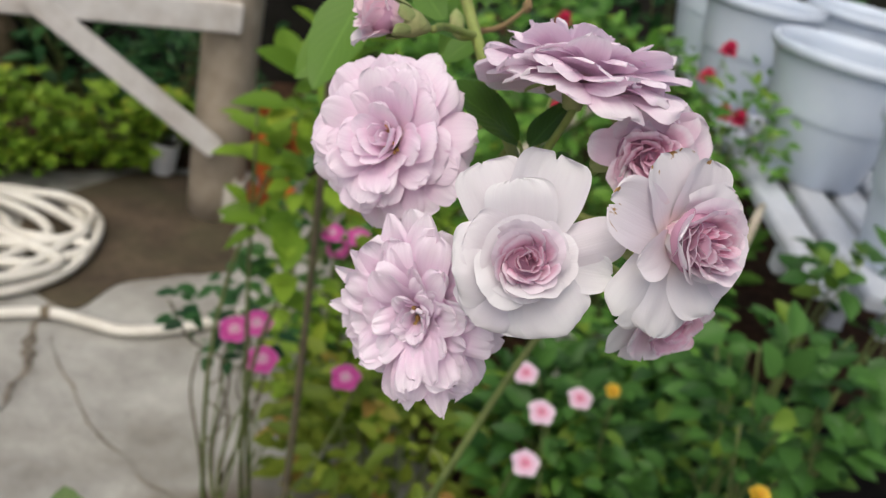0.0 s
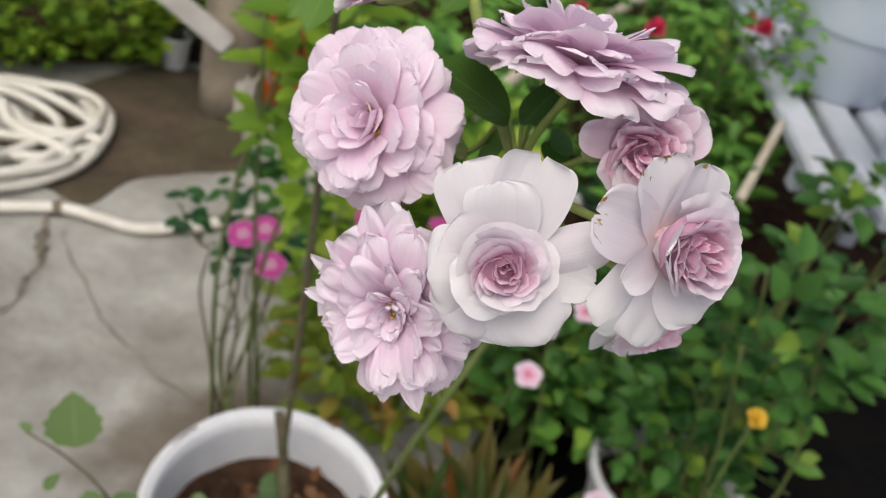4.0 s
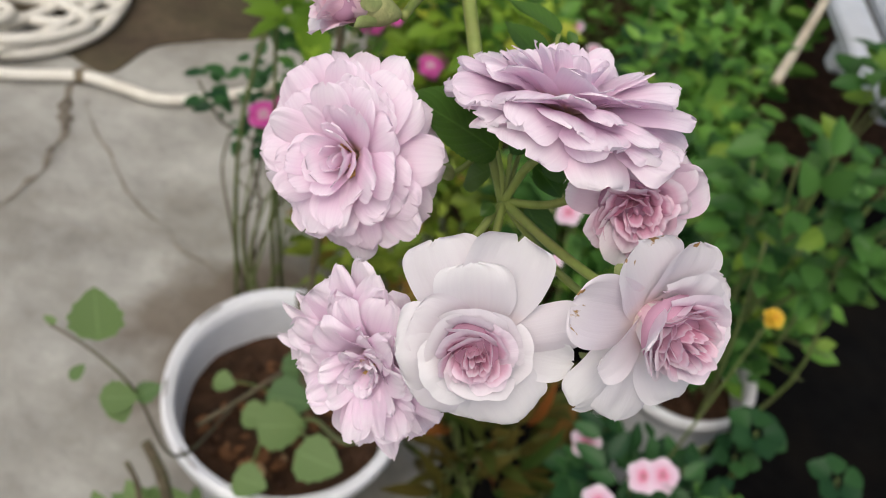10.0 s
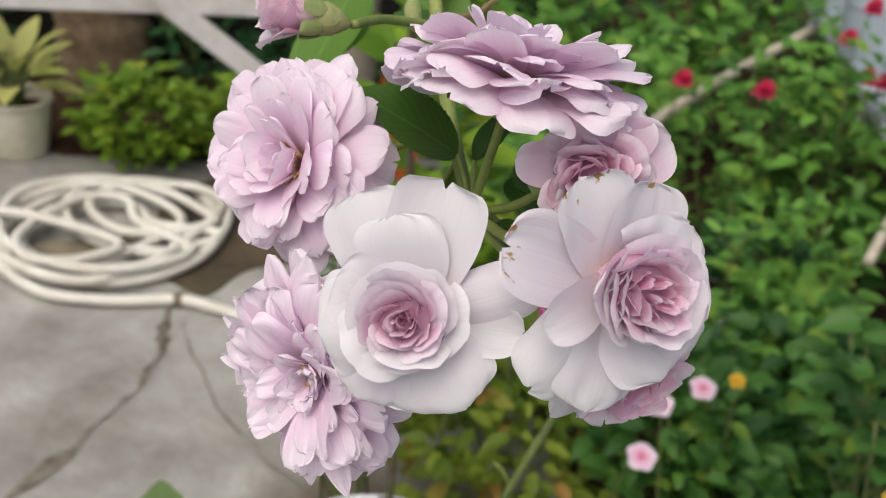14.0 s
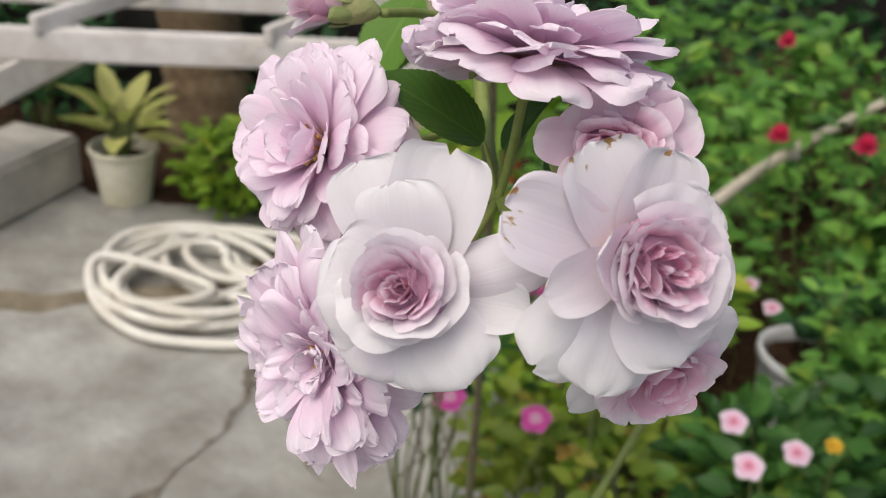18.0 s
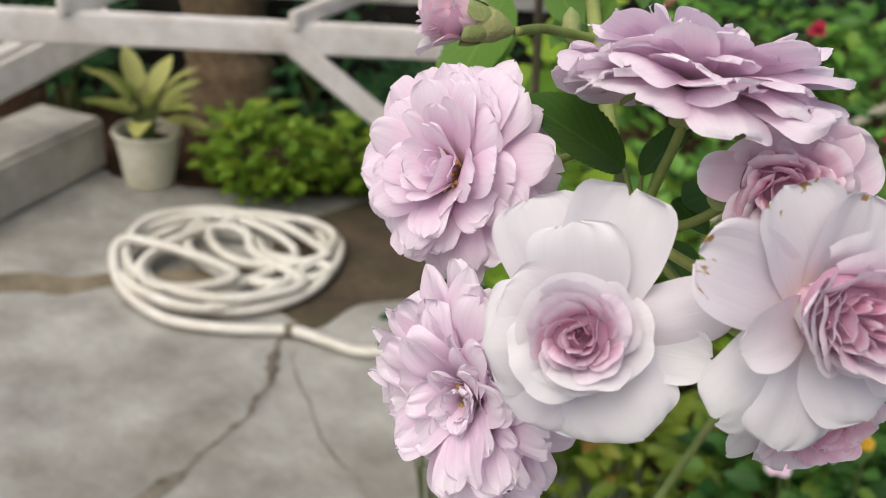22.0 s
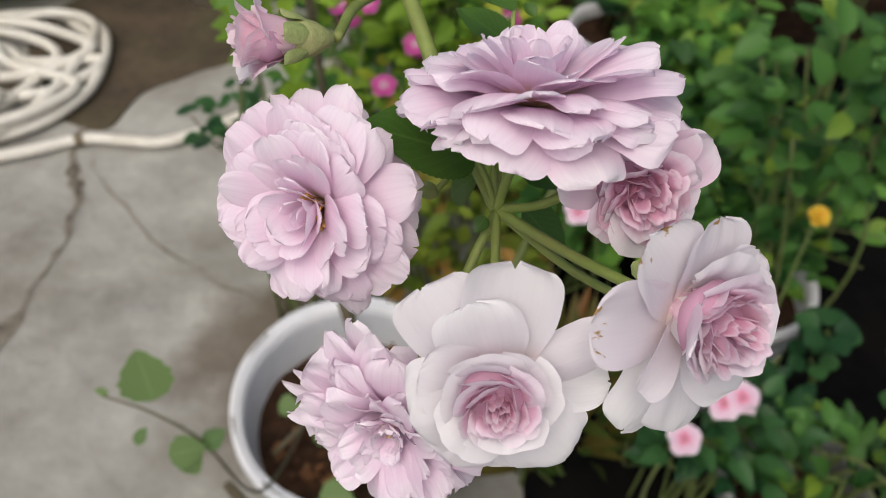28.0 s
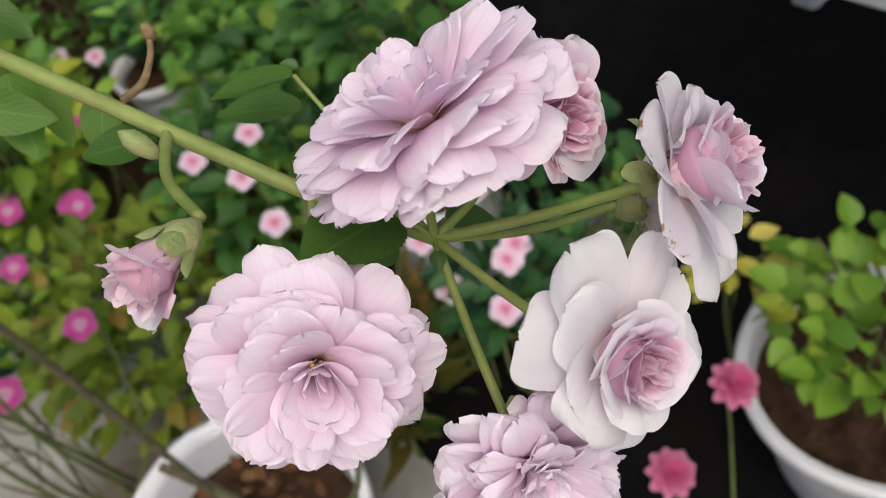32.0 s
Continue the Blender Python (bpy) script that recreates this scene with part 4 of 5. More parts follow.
# weeds and dead sticks in the chipped pot
weed = tagged(new("pot_weed"), "round-leaved green weed growing in the white pot", "weed")
for k, (p_, s_) in enumerate((((0.072, 1.178, 0.310), 0.07), ((0.074, 1.128, 0.301), 0.075), ((0.140, 1.084, 0.333), 0.07), ((0.034, 1.157, 0.285), 0.045), ((0.068, 1.244, 0.293), 0.05), ((-0.029, 1.208, 0.276), 0.035), ((0.061, 1.040, 0.308), 0.05))):
    p_ = Vector(p_)
    tube("stalk", [(0.05, 1.24, 0.235), (p_ + Vector((0.05, 1.24, 0.25))) / 2, p_], 0.0025, 0.0018, M_VSTEM, weed, 6, 4)
    many_leaves("leaf", [(p_ + Vector((-s_ * 0.4, 0, 0)), (1, 0.3 * math.sin(k * 2), 0.1), (0.1 * math.cos(k), -0.5, 1), s_)], leaf_data(1, 0.95, 0.15, 0.2, 0.06, 10, 0.9), M_WEED, weed, "")
for a_, b_, r_ in (((-0.024, 0.979, 0.310), (-0.066, 1.010, 0.383), 0.008), ((-0.055, 0.964, 0.320), (-0.083, 0.990, 0.360), 0.004), ((0.096, 1.218, 0.267), (0.047, 1.319, 0.386), 0.009), ((-0.041, 1.135, 0.255), (0.053, 1.229, 0.305), 0.004)):
    tagged(tube("dry_stick", [a_, (Vector(a_) + Vector(b_)) / 2 + Vector((0.004, 0, 0.004)), b_], r_, r_ * 0.8, M_TWIG, None, 8, 5, 0.2), "dry brown stick standing in the white pot", "stick")

shrub("low_weed", (-0.02, 1.00, 0.16), (0.12, 0.05, 0.10), 60, 0.042, M_WEED, "low green weed sprouting before the white pot", 0.6, 7, 51, teeth=0.08)
shrub("low_weed", (0.17, 0.99, 0.15), (0.12, 0.05, 0.10), 60, 0.046, M_FOL_LIME, "yellowing weed before the white pot", 0.6, 7, 52)

# wiry young plant with a few leaves behind the pot
wiry = tagged(new("wiry_plant"), "wiry plant with bare stems and small dark leaves", "plant")
rnd = random.Random(71)
for a_, m_, e_ in (((-0.10, 1.62, 0.0), (-0.135, 1.568, 0.242), (-0.156, 1.585, 0.435)), ((-0.08, 1.62, 0.0), (-0.098, 1.608, 0.286), (-0.106, 1.630, 0.486)), ((-0.12, 1.6, 0.0), (-0.058, 1.615, 0.298), (-0.074, 1.698, 0.415)), ((-0.10, 1.62, 0.0), (-0.116, 1.648, 0.359), (-0.231, 1.638, 0.485))):
    bend = [Vector((rnd.uniform(-0.022, 0.022), rnd.uniform(-0.02, 0.02), 0)) for k in range(2)]
    tube("stem", [a_, (Vector(a_) + Vector(m_)) / 2 + bend[0], m_, (Vector(m_) + Vector(e_)) / 2 + bend[1], e_], 0.0035, 0.002, M_TWIG, wiry, 6, 8, 0.1)
    tube("twig", [m_, Vector(m_) + Vector((rnd.uniform(-0.05, 0.05), 0, 0.05)), Vector(m_) + Vector((rnd.uniform(-0.09, 0.09), 0.01, 0.13))], 0.002, 0.0012, M_TWIG, wiry, 6, 6, 0.1)
rnd = random.Random(77)
many_leaves("foliage", cloud(rnd, (-0.129, 1.626, 0.481), (0.11, 0.10, 0.07), 70, 0.035, 0.1), leaf_data(1, 0.55, 0.2, 0.3, 0, 5), M_FOL_DEEP, wiry)

# scalloped leaves over the near-black ground
clover = tagged(new("geranium"), "dark green geranium with scalloped leaves over near-black ground", "plant")
for k, (p_, s_) in enumerate((((0.936, 1.298, 0.316), 0.10), ((0.896, 1.212, 0.299), 0.10), ((0.918, 1.128, 0.291), 0.10), ((0.800, 1.336, 0.332), 0.11), ((0.883, 1.054, 0.286), 0.08), ((0.893, 1.245, 0.374), 0.10), ((0.780, 1.309, 0.360), 0.11), ((0.774, 1.305, 0.299), 0.09))):
    p_ = Vector(p_)
    tube("stalk", [(p_.x + 0.05, p_.y + 0.05, 0.005), p_ + Vector((0.03, 0.02, -0.08)), p_], 0.003, 0.002, M_VSTEM, clover, 6, 4)
    many_leaves("leaf", [(p_ + Vector((math.cos(a) * 0.01, math.sin(a) * 0.01, 0)), (math.cos(a), math.sin(a), 0.15), (0, -0.3, 1), s_ * 0.38) for a in (0.3 + k, 1.55 + k, 2.8 + k, 4.06 + k, 5.3 + k)], leaf_data(1, 0.95, 0.2, 0.3, 0.05, 8, 1.5), M_FOL_DEEP, clover, "")

pole = tube("bamboo_pole", [(0.244, 2.350, 0.491), (0.465, 2.834, 0.557), (0.873, 3.499, 0.665)], 0.017, 0.015, M_BARK_PALE, None, 12, 6, 0.03)
tagged(pole, "pale bamboo pole leaning among the bushes", "pole")
tagged(tube("thin_stick", [(0.791, 1.998, 0.586), (0.852, 2.151, 0.608), (0.919, 2.320, 0.648)], 0.011, 0.010, M_BARK_PALE, None, 10, 4, 0.03), "pale weathered stick beside the bench", "stick")

# ---- the rose in front ----


def petal_data(L, W, e0, e1, cup=0.35, curl=0.0, ruffle=0.0, seed=0, r0=0.0006, nu=12, nv=14, notch=0.0, z0=0.0, twist=0.0, blunt=2.6, belly=0.6, claw=0.24):
    """One petal leaning towards +X from the flower's axis (+Z): angles are from the axis, at the claw and at the rim."""
    verts, faces, uvs = [], [], []
    x, z = r0, z0
    o = Vector((seed * 3.7, seed * 1.3, 0.0))
    rows, last = [], 0.0
    for i in range(nv + 1):
        f = i / nv
        v = math.sin(f * math.pi / 2) ** 0.85 * 0.6 + f * 0.4
        e = radians(e0 + (e1 - e0) * v ** 1.15 + curl * max(0.0, (v - 0.6) / 0.4) ** 1.6)
        x += L * (v - last) * math.sin(e)
        z += L * (v - last) * math.cos(e)
        last = v
        rows.append((v, e, x, z))
    for v, e, x, z in rows:
        g = min(1.0, v / belly)
        h = max(0.0, (v - belly) / (1 - belly))
        w = W * 0.5 * (claw + (1 - claw) * math.sin(g * math.pi / 2) ** 1.2) * max(0.16, (1 - h ** blunt) ** (1 / blunt))
        for k in range(nu + 1):
            u = 2 * k / nu - 1
            q = noise.noise(Vector((u * 1.5, v * 2.0, 0)) + o)
            bend = cup * w * (u * u) * (0.35 + 0.65 * v) - 0.1 * cup * w
            frill = noise.noise(Vector((u * 3.4, v * 3.0, 7.0)) + o) * max(0.0, v - 0.35) * (0.25 + u * u) + 0.30 * noise.noise(Vector((u * 8, v * 7, 5)) + o) * max(0.0, v - 0.6)
            lift = bend + ruffle * W * (0.55 * q * (0.15 + v * v) + 1.5 * frill) - 0.10 * W * curl / 60.0 * abs(u) ** 3 * v
            edge = L * v ** 5 * (0.03 * noise.noise(Vector((u * 1.6, seed * 2.1, 0))) + 0.010 * noise.noise(Vector((u * 5.0, seed * 2.1, 4))))
            reach = edge - notch * L * max(0.0, 1 - 2.2 * abs(u)) * v ** 8
            wu = u * w * (1 + 0.07 * noise.noise(Vector((v * 2.2, seed * 1.7 + (9 if u > 0 else 0), 2))))
            a = twist * v
            verts.append((x + math.sin(e) * reach - math.cos(e) * lift, wu * math.cos(a), z + math.cos(e) * reach + math.sin(e) * lift + wu * math.sin(a)))
            uvs.append((0.5 + 0.5 * u * min(1.0, w / (0.5 * W) + 0.2), v))
    c = nu + 1
    for i in range(nv):
        for k in range(nu):
            a = i * c + k
            faces.append((a, a + 1, a + c + 1, a + c))
    return verts, faces, uvs


def scroll_data(r0, r1, h, span, roll=0.25, sweep=0.15, seed=0, flat=0.0, nu=18, nv=12, wave=0.06):
    """A heart petal: an upright scroll round the flower's axis, open towards the top, its rim rolled outwards."""
    verts, faces, uvs = [], [], []
    o = Vector((seed * 2.9, seed * 1.7, 0.0))
    half = radians(span) / 2
    for i in range(nv + 1):
        v = (i / nv) ** 0.85
        for k in range(nu + 1):
            u = 2 * k / nu - 1
            drop = 0.30 * abs(u) ** 3.5 + 0.05 * noise.noise(Vector((u * 2.4, seed, 0))) + 0.025 * noise.noise(Vector((u * 7, seed, 3)))
            t = v * (1 - drop * v)
            r = r0 + (r1 - r0) * (0.55 * t + 0.45 * t ** 3)
            rim = max(0.0, (v - 0.72) / 0.28)
            r += roll * r1 * rim * rim * (1 - 0.5 * u * u) + sweep * r1 * u * (0.3 + 0.7 * v)
            r *= 1 - flat * (1 - u * u) * v + wave * noise.noise(Vector((u * 1.8, v * 1.5, 1)) + o)
            a = half * u * (0.45 + 0.55 * min(1.0, v * 1.5))
            z = h * t - 0.35 * roll * r1 * rim ** 3 + wave * r1 * noise.noise(Vector((u * 3.0, 4, v)) + o) * v
            verts.append((r * math.cos(a), r * math.sin(a), z))
            uvs.append((0.5 + 0.5 * u, v))
    c = nu + 1
    for i in range(nv):
        for k in range(nu):
            a = i * c + k
            faces.append((a, a + 1, a + c + 1, a + c))
    return verts, faces, uvs


rose = tagged(new("rose_bush"), "lavender-pink rose cane with a cluster of open blooms", "rose")


def bloom(label, centre, axis, up, base_depth, calyx=0.0045):
    """The green base of one flower, which carries its petals."""
    z = Vector(axis).normalized()
    foot = Vector(centre) - z * base_depth
    ob = lathe("bloom", [(0.0012, -0.006), (0.0022, -0.0055), (calyx * 0.62, -0.003), (calyx * 0.55, -0.0008), (calyx * 0.4, 0.0004), (0.0005, 0.0008)], M_CALYX, rose, 14)
    ob.matrix_local = Matrix.Translation(foot) @ basis(axis, up).to_4x4()
    tagged(ob, label)
    for k in range(5):
        v, f, u = petal_data(0.011, 0.0042, 70, 125, 0.3, 10, 0.03, k + 40, 0.0016, 4, 6)
        s = link_mesh("sepal", v, f, M_CALYX, ob, u)
        s.matrix_local = pose(0, 0, -0.0015, 0, 0, 36 + 72 * k)
    return ob, foot


def add_petal(ob, phi, material, *shape, **more):
    v, f, u = petal_data(*shape, **more)
    p = link_mesh("petal", v, f, material, ob, u)
    p.matrix_local = pose(0, 0, 0, 0, 0, phi)
    return p


def rings(ob, rows, R, material, rnd, ruffle=0.05, mats=None, loose=1.0):
    """Petals ring by ring: count, length, width, angle at the claw, at the rim, cup, curl."""
    for j, (n, ln, wd, e0, e1, cup, curl) in enumerate(rows):
        turn = rnd.uniform(0, 360)
        for k in range(n):
            s = rnd.uniform(0.88, 1.07)
            add_petal(ob, turn + 360 * k / n + rnd.uniform(-11, 11) * loose, (mats or {}).get(j, material), ln * R * s, wd * R * rnd.uniform(0.82, 1.14), e0 + rnd.uniform(-6, 6) * loose, e1 + rnd.uniform(-12, 10) * loose,
                      cup * rnd.uniform(0.6, 1.5), curl + rnd.uniform(-12, 10), ruffle * rnd.uniform(0.5, 1.6), rnd.uniform(0, 99), nu=14, notch=rnd.choice((0, 0, 0, 0.05, 0.09)), twist=rnd.uniform(-0.3, 0.3) * loose,
                      blunt=rnd.uniform(2.4, 3.8), belly=rnd.uniform(0.58, 0.74))


def heart(ob, rows, rnd, jitter=1.0, centre=(0.0, 0.0), roll=0.22):
    """Nested scrolls from outside in: count, rim radius, foot radius, height, span, material."""
    turn = rnd.uniform(0, 360)
    floor = [(r1 * 0.72, max(0.0005, h - 0.0042)) for n, r1, r0, h, span, material in rows]
    lathe("core", [(0.002, 0.0)] + floor + [(0.0001, rows[-1][3] - 0.0016)], M_CORE, ob, 20)
    for n, r1, r0, h, span, material in rows:
        turn += 360 / n * 0.5 + rnd.uniform(-15, 15)
        for k in range(n):
            v, f, u = scroll_data(r0, r1 * rnd.uniform(1 - 0.12 * jitter, 1 + 0.08 * jitter), h * rnd.uniform(1 - 0.07 * jitter, 1 + 0.06 * jitter), span * rnd.uniform(0.85, 1.15),
                                  roll * rnd.uniform(0.4, 1.5), rnd.uniform(0.05, 0.2), rnd.uniform(0, 99), rnd.uniform(0, 0.22) * jitter)
            p = link_mesh("petal", v, f, material, ob, u)
            p.matrix_local = pose(centre[0], centre[1], 0, rnd.uniform(-4, 4) * jitter, rnd.uniform(-4, 4) * jitter, turn + 360 * k / n + rnd.uniform(-14, 14) * jitter)


def stamens(ob, n, h, spread, rnd):
    vs, fs = [], []
    for k in range(n):
        a, q = rnd.uniform(0, 6.28), spread * math.sqrt(rnd.random())
        top = Vector((math.cos(a) * q, math.sin(a) * q, h * rnd.uniform(0.75, 1.1)))
        v, f = tube_data([Vector((top.x * 0.2, top.y * 0.2, 0.0005)), top * 0.9, top], 0.00022, 0.00045, 5)
        b = len(vs)
        vs += v
        fs += [tuple(b + j for j in g) for g in f]
    ob2 = link_mesh("stamen_tuft", vs, fs, M_STAMEN, ob)
    ob2["kind"] = "stuff"
    return ob2


UP0 = (-0.222, 0.440, 0.870)

# full pompon bloom
rnd = random.Random(101)
b_a, foot_a = bloom("fully open lavender-pink pompon rose bloom", (0.1720, 0.5442, 1.2708), (-0.380, -0.850, 0.365), UP0, 0.0080)
rings(b_a, [(11, 1.00, 0.56, 80, 134, -0.25, 12), (13, 1.06, 0.56, 70, 118, -0.25, 16), (14, 1.10, 0.54, 62, 106, -0.22, 14), (14, 1.08, 0.52, 55, 96, -0.2, 12), (13, 1.05, 0.50, 47, 87, -0.18, 10), (12, 1.00, 0.48, 39, 79, -0.15, 8), (10, 0.95, 0.46, 30, 70, -0.1, 6), (9, 0.88, 0.42, 20, 58, 0.0, 2), (8, 0.78, 0.34, 9, 42, 0.2, -4), (5, 0.64, 0.20, 3, 24, 0.5, -6)],
      0.0194, M_PINK, rnd, 0.055, None, 1.7)
b_a.matrix_basis = b_a.matrix_basis @ Matrix.Diagonal((1.07, 0.96, 1, 1))
stamens(b_a, 14, 0.0076, 0.0046, rnd)

# ragged older bloom
rnd = random.Random(202)
b_b, foot_b = bloom("ragged fading lavender-pink rose bloom with crumpled heart", (0.1885, 0.5150, 1.2425), (-0.315, -0.942, 0.115), UP0, 0.0075)
rings(b_b, [(11, 0.98, 0.54, 68, 112, -0.15, 14), (12, 1.02, 0.52, 58, 98, -0.1, 12), (13, 0.96, 0.46, 48, 86, 0.0, 12), (13, 0.86, 0.40, 39, 76, 0.1, 16), (13, 0.74, 0.34, 31, 68, 0.2, 22), (12, 0.62, 0.29, 22, 58, 0.3, 28), (11, 0.52, 0.25, 13, 46, 0.4, 28), (8, 0.44, 0.22, 5, 28, 0.5, 20)],
      0.0200, M_LILAC, rnd, 0.21, None, 2.0)
for phi, ln, wd, e0, e1 in ((64, 0.0235, 0.0052, 66, 88), (84, 0.0240, 0.0046, 62, 92), (104, 0.0215, 0.0060, 60, 96), (48, 0.0215, 0.0064, 60, 84), (-170, 0.0232, 0.0072, 58, 92), (165, 0.0226, 0.0066, 56, 94), (12, 0.0222, 0.0092, 62, 88), (-14, 0.0226, 0.0096, 62, 86)):
    add_petal(b_b, phi, M_LILAC, ln * 0.95, wd, e0, e1, 0.2, 8, 0.16, phi * 0.3, blunt=1.7)
b_b.matrix_basis = b_b.matrix_basis @ Matrix.Diagonal((1.12, 0.97, 1, 1))
stamens(b_b, 12, 0.006, 0.0025, rnd)

# white rose with mauve heart
rnd = random.Random(303)
b_w, foot_w = bloom("blush-white rose bloom with a mauve quartered heart", (0.2078, 0.5040, 1.2678), (0.021, -0.899, 0.437), UP0, 0.0105)
for phi, ln, wd, e0, e1, cup, curl, blunt in ((-18, 0.0226, 0.0160, 66, 90, 0.3, -4, 3.4), (22, 0.0216, 0.0152, 64, 91, -0.2, 4, 3.0), (4, 0.0172, 0.0150, 56, 80, 0.2, 12, 2.6), (-76, 0.0220, 0.0102, 62, 100, -0.45, -4, 2.2), (-100, 0.0184, 0.0090, 66, 98, 0.3, 6, 2.0),
                                               (-148, 0.0180, 0.0158, 50, 94, -0.3, 26, 2.6), (-176, 0.0164, 0.0130, 58, 100, -0.2, 26, 2.4), (142, 0.0166, 0.0150, 58, 96, -0.3, 26, 2.6), (95, 0.0156, 0.0172, 46, 84, -0.25, 20, 3.0), (60, 0.0140, 0.0130, 50, 78, 0.2, 10, 2.6)):
    add_petal(b_w, phi, M_WHITE, ln, wd, e0, e1, cup, curl, 0.07, phi * 0.37, nu=18, nv=16, notch=0.05 if phi == -18 else 0.0, blunt=blunt + 0.6, belly=0.68, claw=0.45)
heart(b_w, [(4, 0.0098, 0.0034, 0.0100, 112, M_WHITE), (4, 0.0086, 0.0034, 0.0116, 112, M_WHITE), (5, 0.0071, 0.0032, 0.0124, 94, M_BLUSH), (5, 0.0059, 0.0028, 0.0129, 90, M_MAUVE), (5, 0.0047, 0.0026, 0.0132, 84, M_MAUVE),
            (5, 0.0037, 0.0024, 0.0134, 78, M_MAUVE), (5, 0.0028, 0.0020, 0.0136, 72, M_MAUVE), (4, 0.0019, 0.0015, 0.0139, 84, M_ROSE), (3, 0.0012, 0.0010, 0.0141, 110, M_ROSE), (3, 0.0006, 0.0005, 0.0142, 130, M_MAUVE)], rnd, 1.3)

# second white rose, turned aside
rnd = random.Random(404)
b_r, foot_r = bloom("blush-white rose bloom with brown-spotted outer petals", (0.2450, 0.5140, 1.2760), (0.55, -0.75, 0.37), UP0, 0.0120)
for phi, ln, wd, e0, e1, cup, curl, mat in ((72, 0.0244, 0.0146, 66, 94, 0.25, 4, M_SPOTTED), (30, 0.0198, 0.0152, 62, 94, 0.3, 4, M_SPOTTED), (-10, 0.0178, 0.0136, 56, 84, 0.3, 6, M_SPOTTED), (104, 0.0190, 0.0094, 54, 80, 0.5, 0, M_WHITE), (136, 0.0228, 0.0150, 68, 102, -0.3, 10, M_WHITE), (164, 0.0214, 0.0168, 62, 98, -0.25, 12, M_WHITE),
                                            (-158, 0.0178, 0.0170, 48, 80, -0.2, 20, M_WHITE), (-116, 0.0162, 0.0160, 40, 66, -0.2, 22, M_WHITE), (-74, 0.0150, 0.0148, 38, 64, -0.2, 20, M_WHITE), (-40, 0.0156, 0.0124, 42, 68, 0.2, 12, M_WHITE), (86, 0.0178, 0.0112, 32, 54, 0.5, 0, M_BLUSH)):
    add_petal(b_r, phi, mat, ln, wd, e0, e1, cup, curl, 0.08, phi * 0.41 + 5, nu=18, nv=16, notch=0.06 if phi in (72, 136) else 0.0, blunt=3.0, belly=0.66, claw=0.46)
heart(b_r, [(5, 0.0100, 0.0044, 0.0106, 96, M_WHITE), (5, 0.0089, 0.0042, 0.0122, 96, M_BLUSH), (6, 0.0076, 0.0040, 0.0132, 84, M_BLUSH), (6, 0.0064, 0.0036, 0.0138, 82, M_MAUVE), (6, 0.0053, 0.0032, 0.0142, 76, M_MAUVE),
            (5, 0.0043, 0.0028, 0.0144, 80, M_MAUVE), (5, 0.0033, 0.0023, 0.0146, 76, M_ROSE), (4, 0.0023, 0.0017, 0.0148, 88, M_ROSE), (3, 0.0013, 0.0010, 0.0150, 110, M_ROSE), (3, 0.0006, 0.0005, 0.0150, 130, M_MAUVE)], rnd, 1.3)

# small dusky rosette behind
rnd = random.Random(505)
b_s, foot_s = bloom("small dusky pink rosette bloom with pale outer petals", (0.2322, 0.5385, 1.2826), (0.145, -0.969, 0.198), UP0, 0.0065)
for phi, ln, wd, e0, e1, cup, curl in ((-66, 0.0150, 0.0128, 58, 88, 0.3, 6), (-100, 0.0116, 0.0110, 52, 80, 0.35, 8), (-34, 0.0142, 0.0124, 56, 84, 0.3, 8), (78, 0.0138, 0.0085, 62, 94, 0.3, 6), (0, 0.0122, 0.0115, 50, 74, 0.3, 8), (140, 0.0104, 0.0110, 44, 66, 0.4, 12), (180, 0.0102, 0.0115, 44, 66, 0.4, 12), (-140, 0.0104, 0.0115, 44, 66, 0.4, 12)):
    add_petal(b_s, phi, M_BLUSH if abs(phi) < 105 else M_MAUVE, ln, wd, e0, e1, cup, curl, 0.06, phi * 0.29 + 9)
heart(b_s, [(6, 0.0096, 0.0042, 0.0064, 78, M_BLUSH), (6, 0.0085, 0.0040, 0.0076, 76, M_MAUVE), (6, 0.0073, 0.0036, 0.0084, 74, M_ROSE), (6, 0.0061, 0.0032, 0.0089, 72, M_ROSE), (6, 0.0049, 0.0027, 0.0092, 68, M_ROSE), (5, 0.0037, 0.0021, 0.0093, 76, M_ROSE), (4, 0.0025, 0.0015, 0.0093, 84, M_ROSE), (4, 0.0014, 0.0009, 0.0092, 92, M_ROSE)], rnd, 2.0)

# wide bloom seen from its side
rnd = random.Random(606)
b_t, foot_t = bloom("wide layered lavender-pink rose bloom facing the sky", (0.2130, 0.5542, 1.3004), (-0.02, 0.33, 0.94), (-0.013, -0.894, 0.449), 0.0094)
rings(b_t, [(9, 1.02, 0.70, 82, 107, -0.25, 8), (11, 1.08, 0.66, 78, 107, -0.25, 10), (12, 1.09, 0.60, 71, 100, -0.22, 10), (12, 1.04, 0.54, 64, 93, -0.2, 8), (12, 0.97, 0.48, 56, 85, -0.15, 8), (11, 0.87, 0.42, 46, 75, -0.05, 4), (9, 0.74, 0.34, 33, 62, 0.1, 0), (8, 0.58, 0.25, 14, 40, 0.3, -6)],
      0.0223, M_PINK, rnd, 0.09, {0: M_BLUSH}, 1.5)
stamens(b_t, 16, 0.0075, 0.0034, rnd)

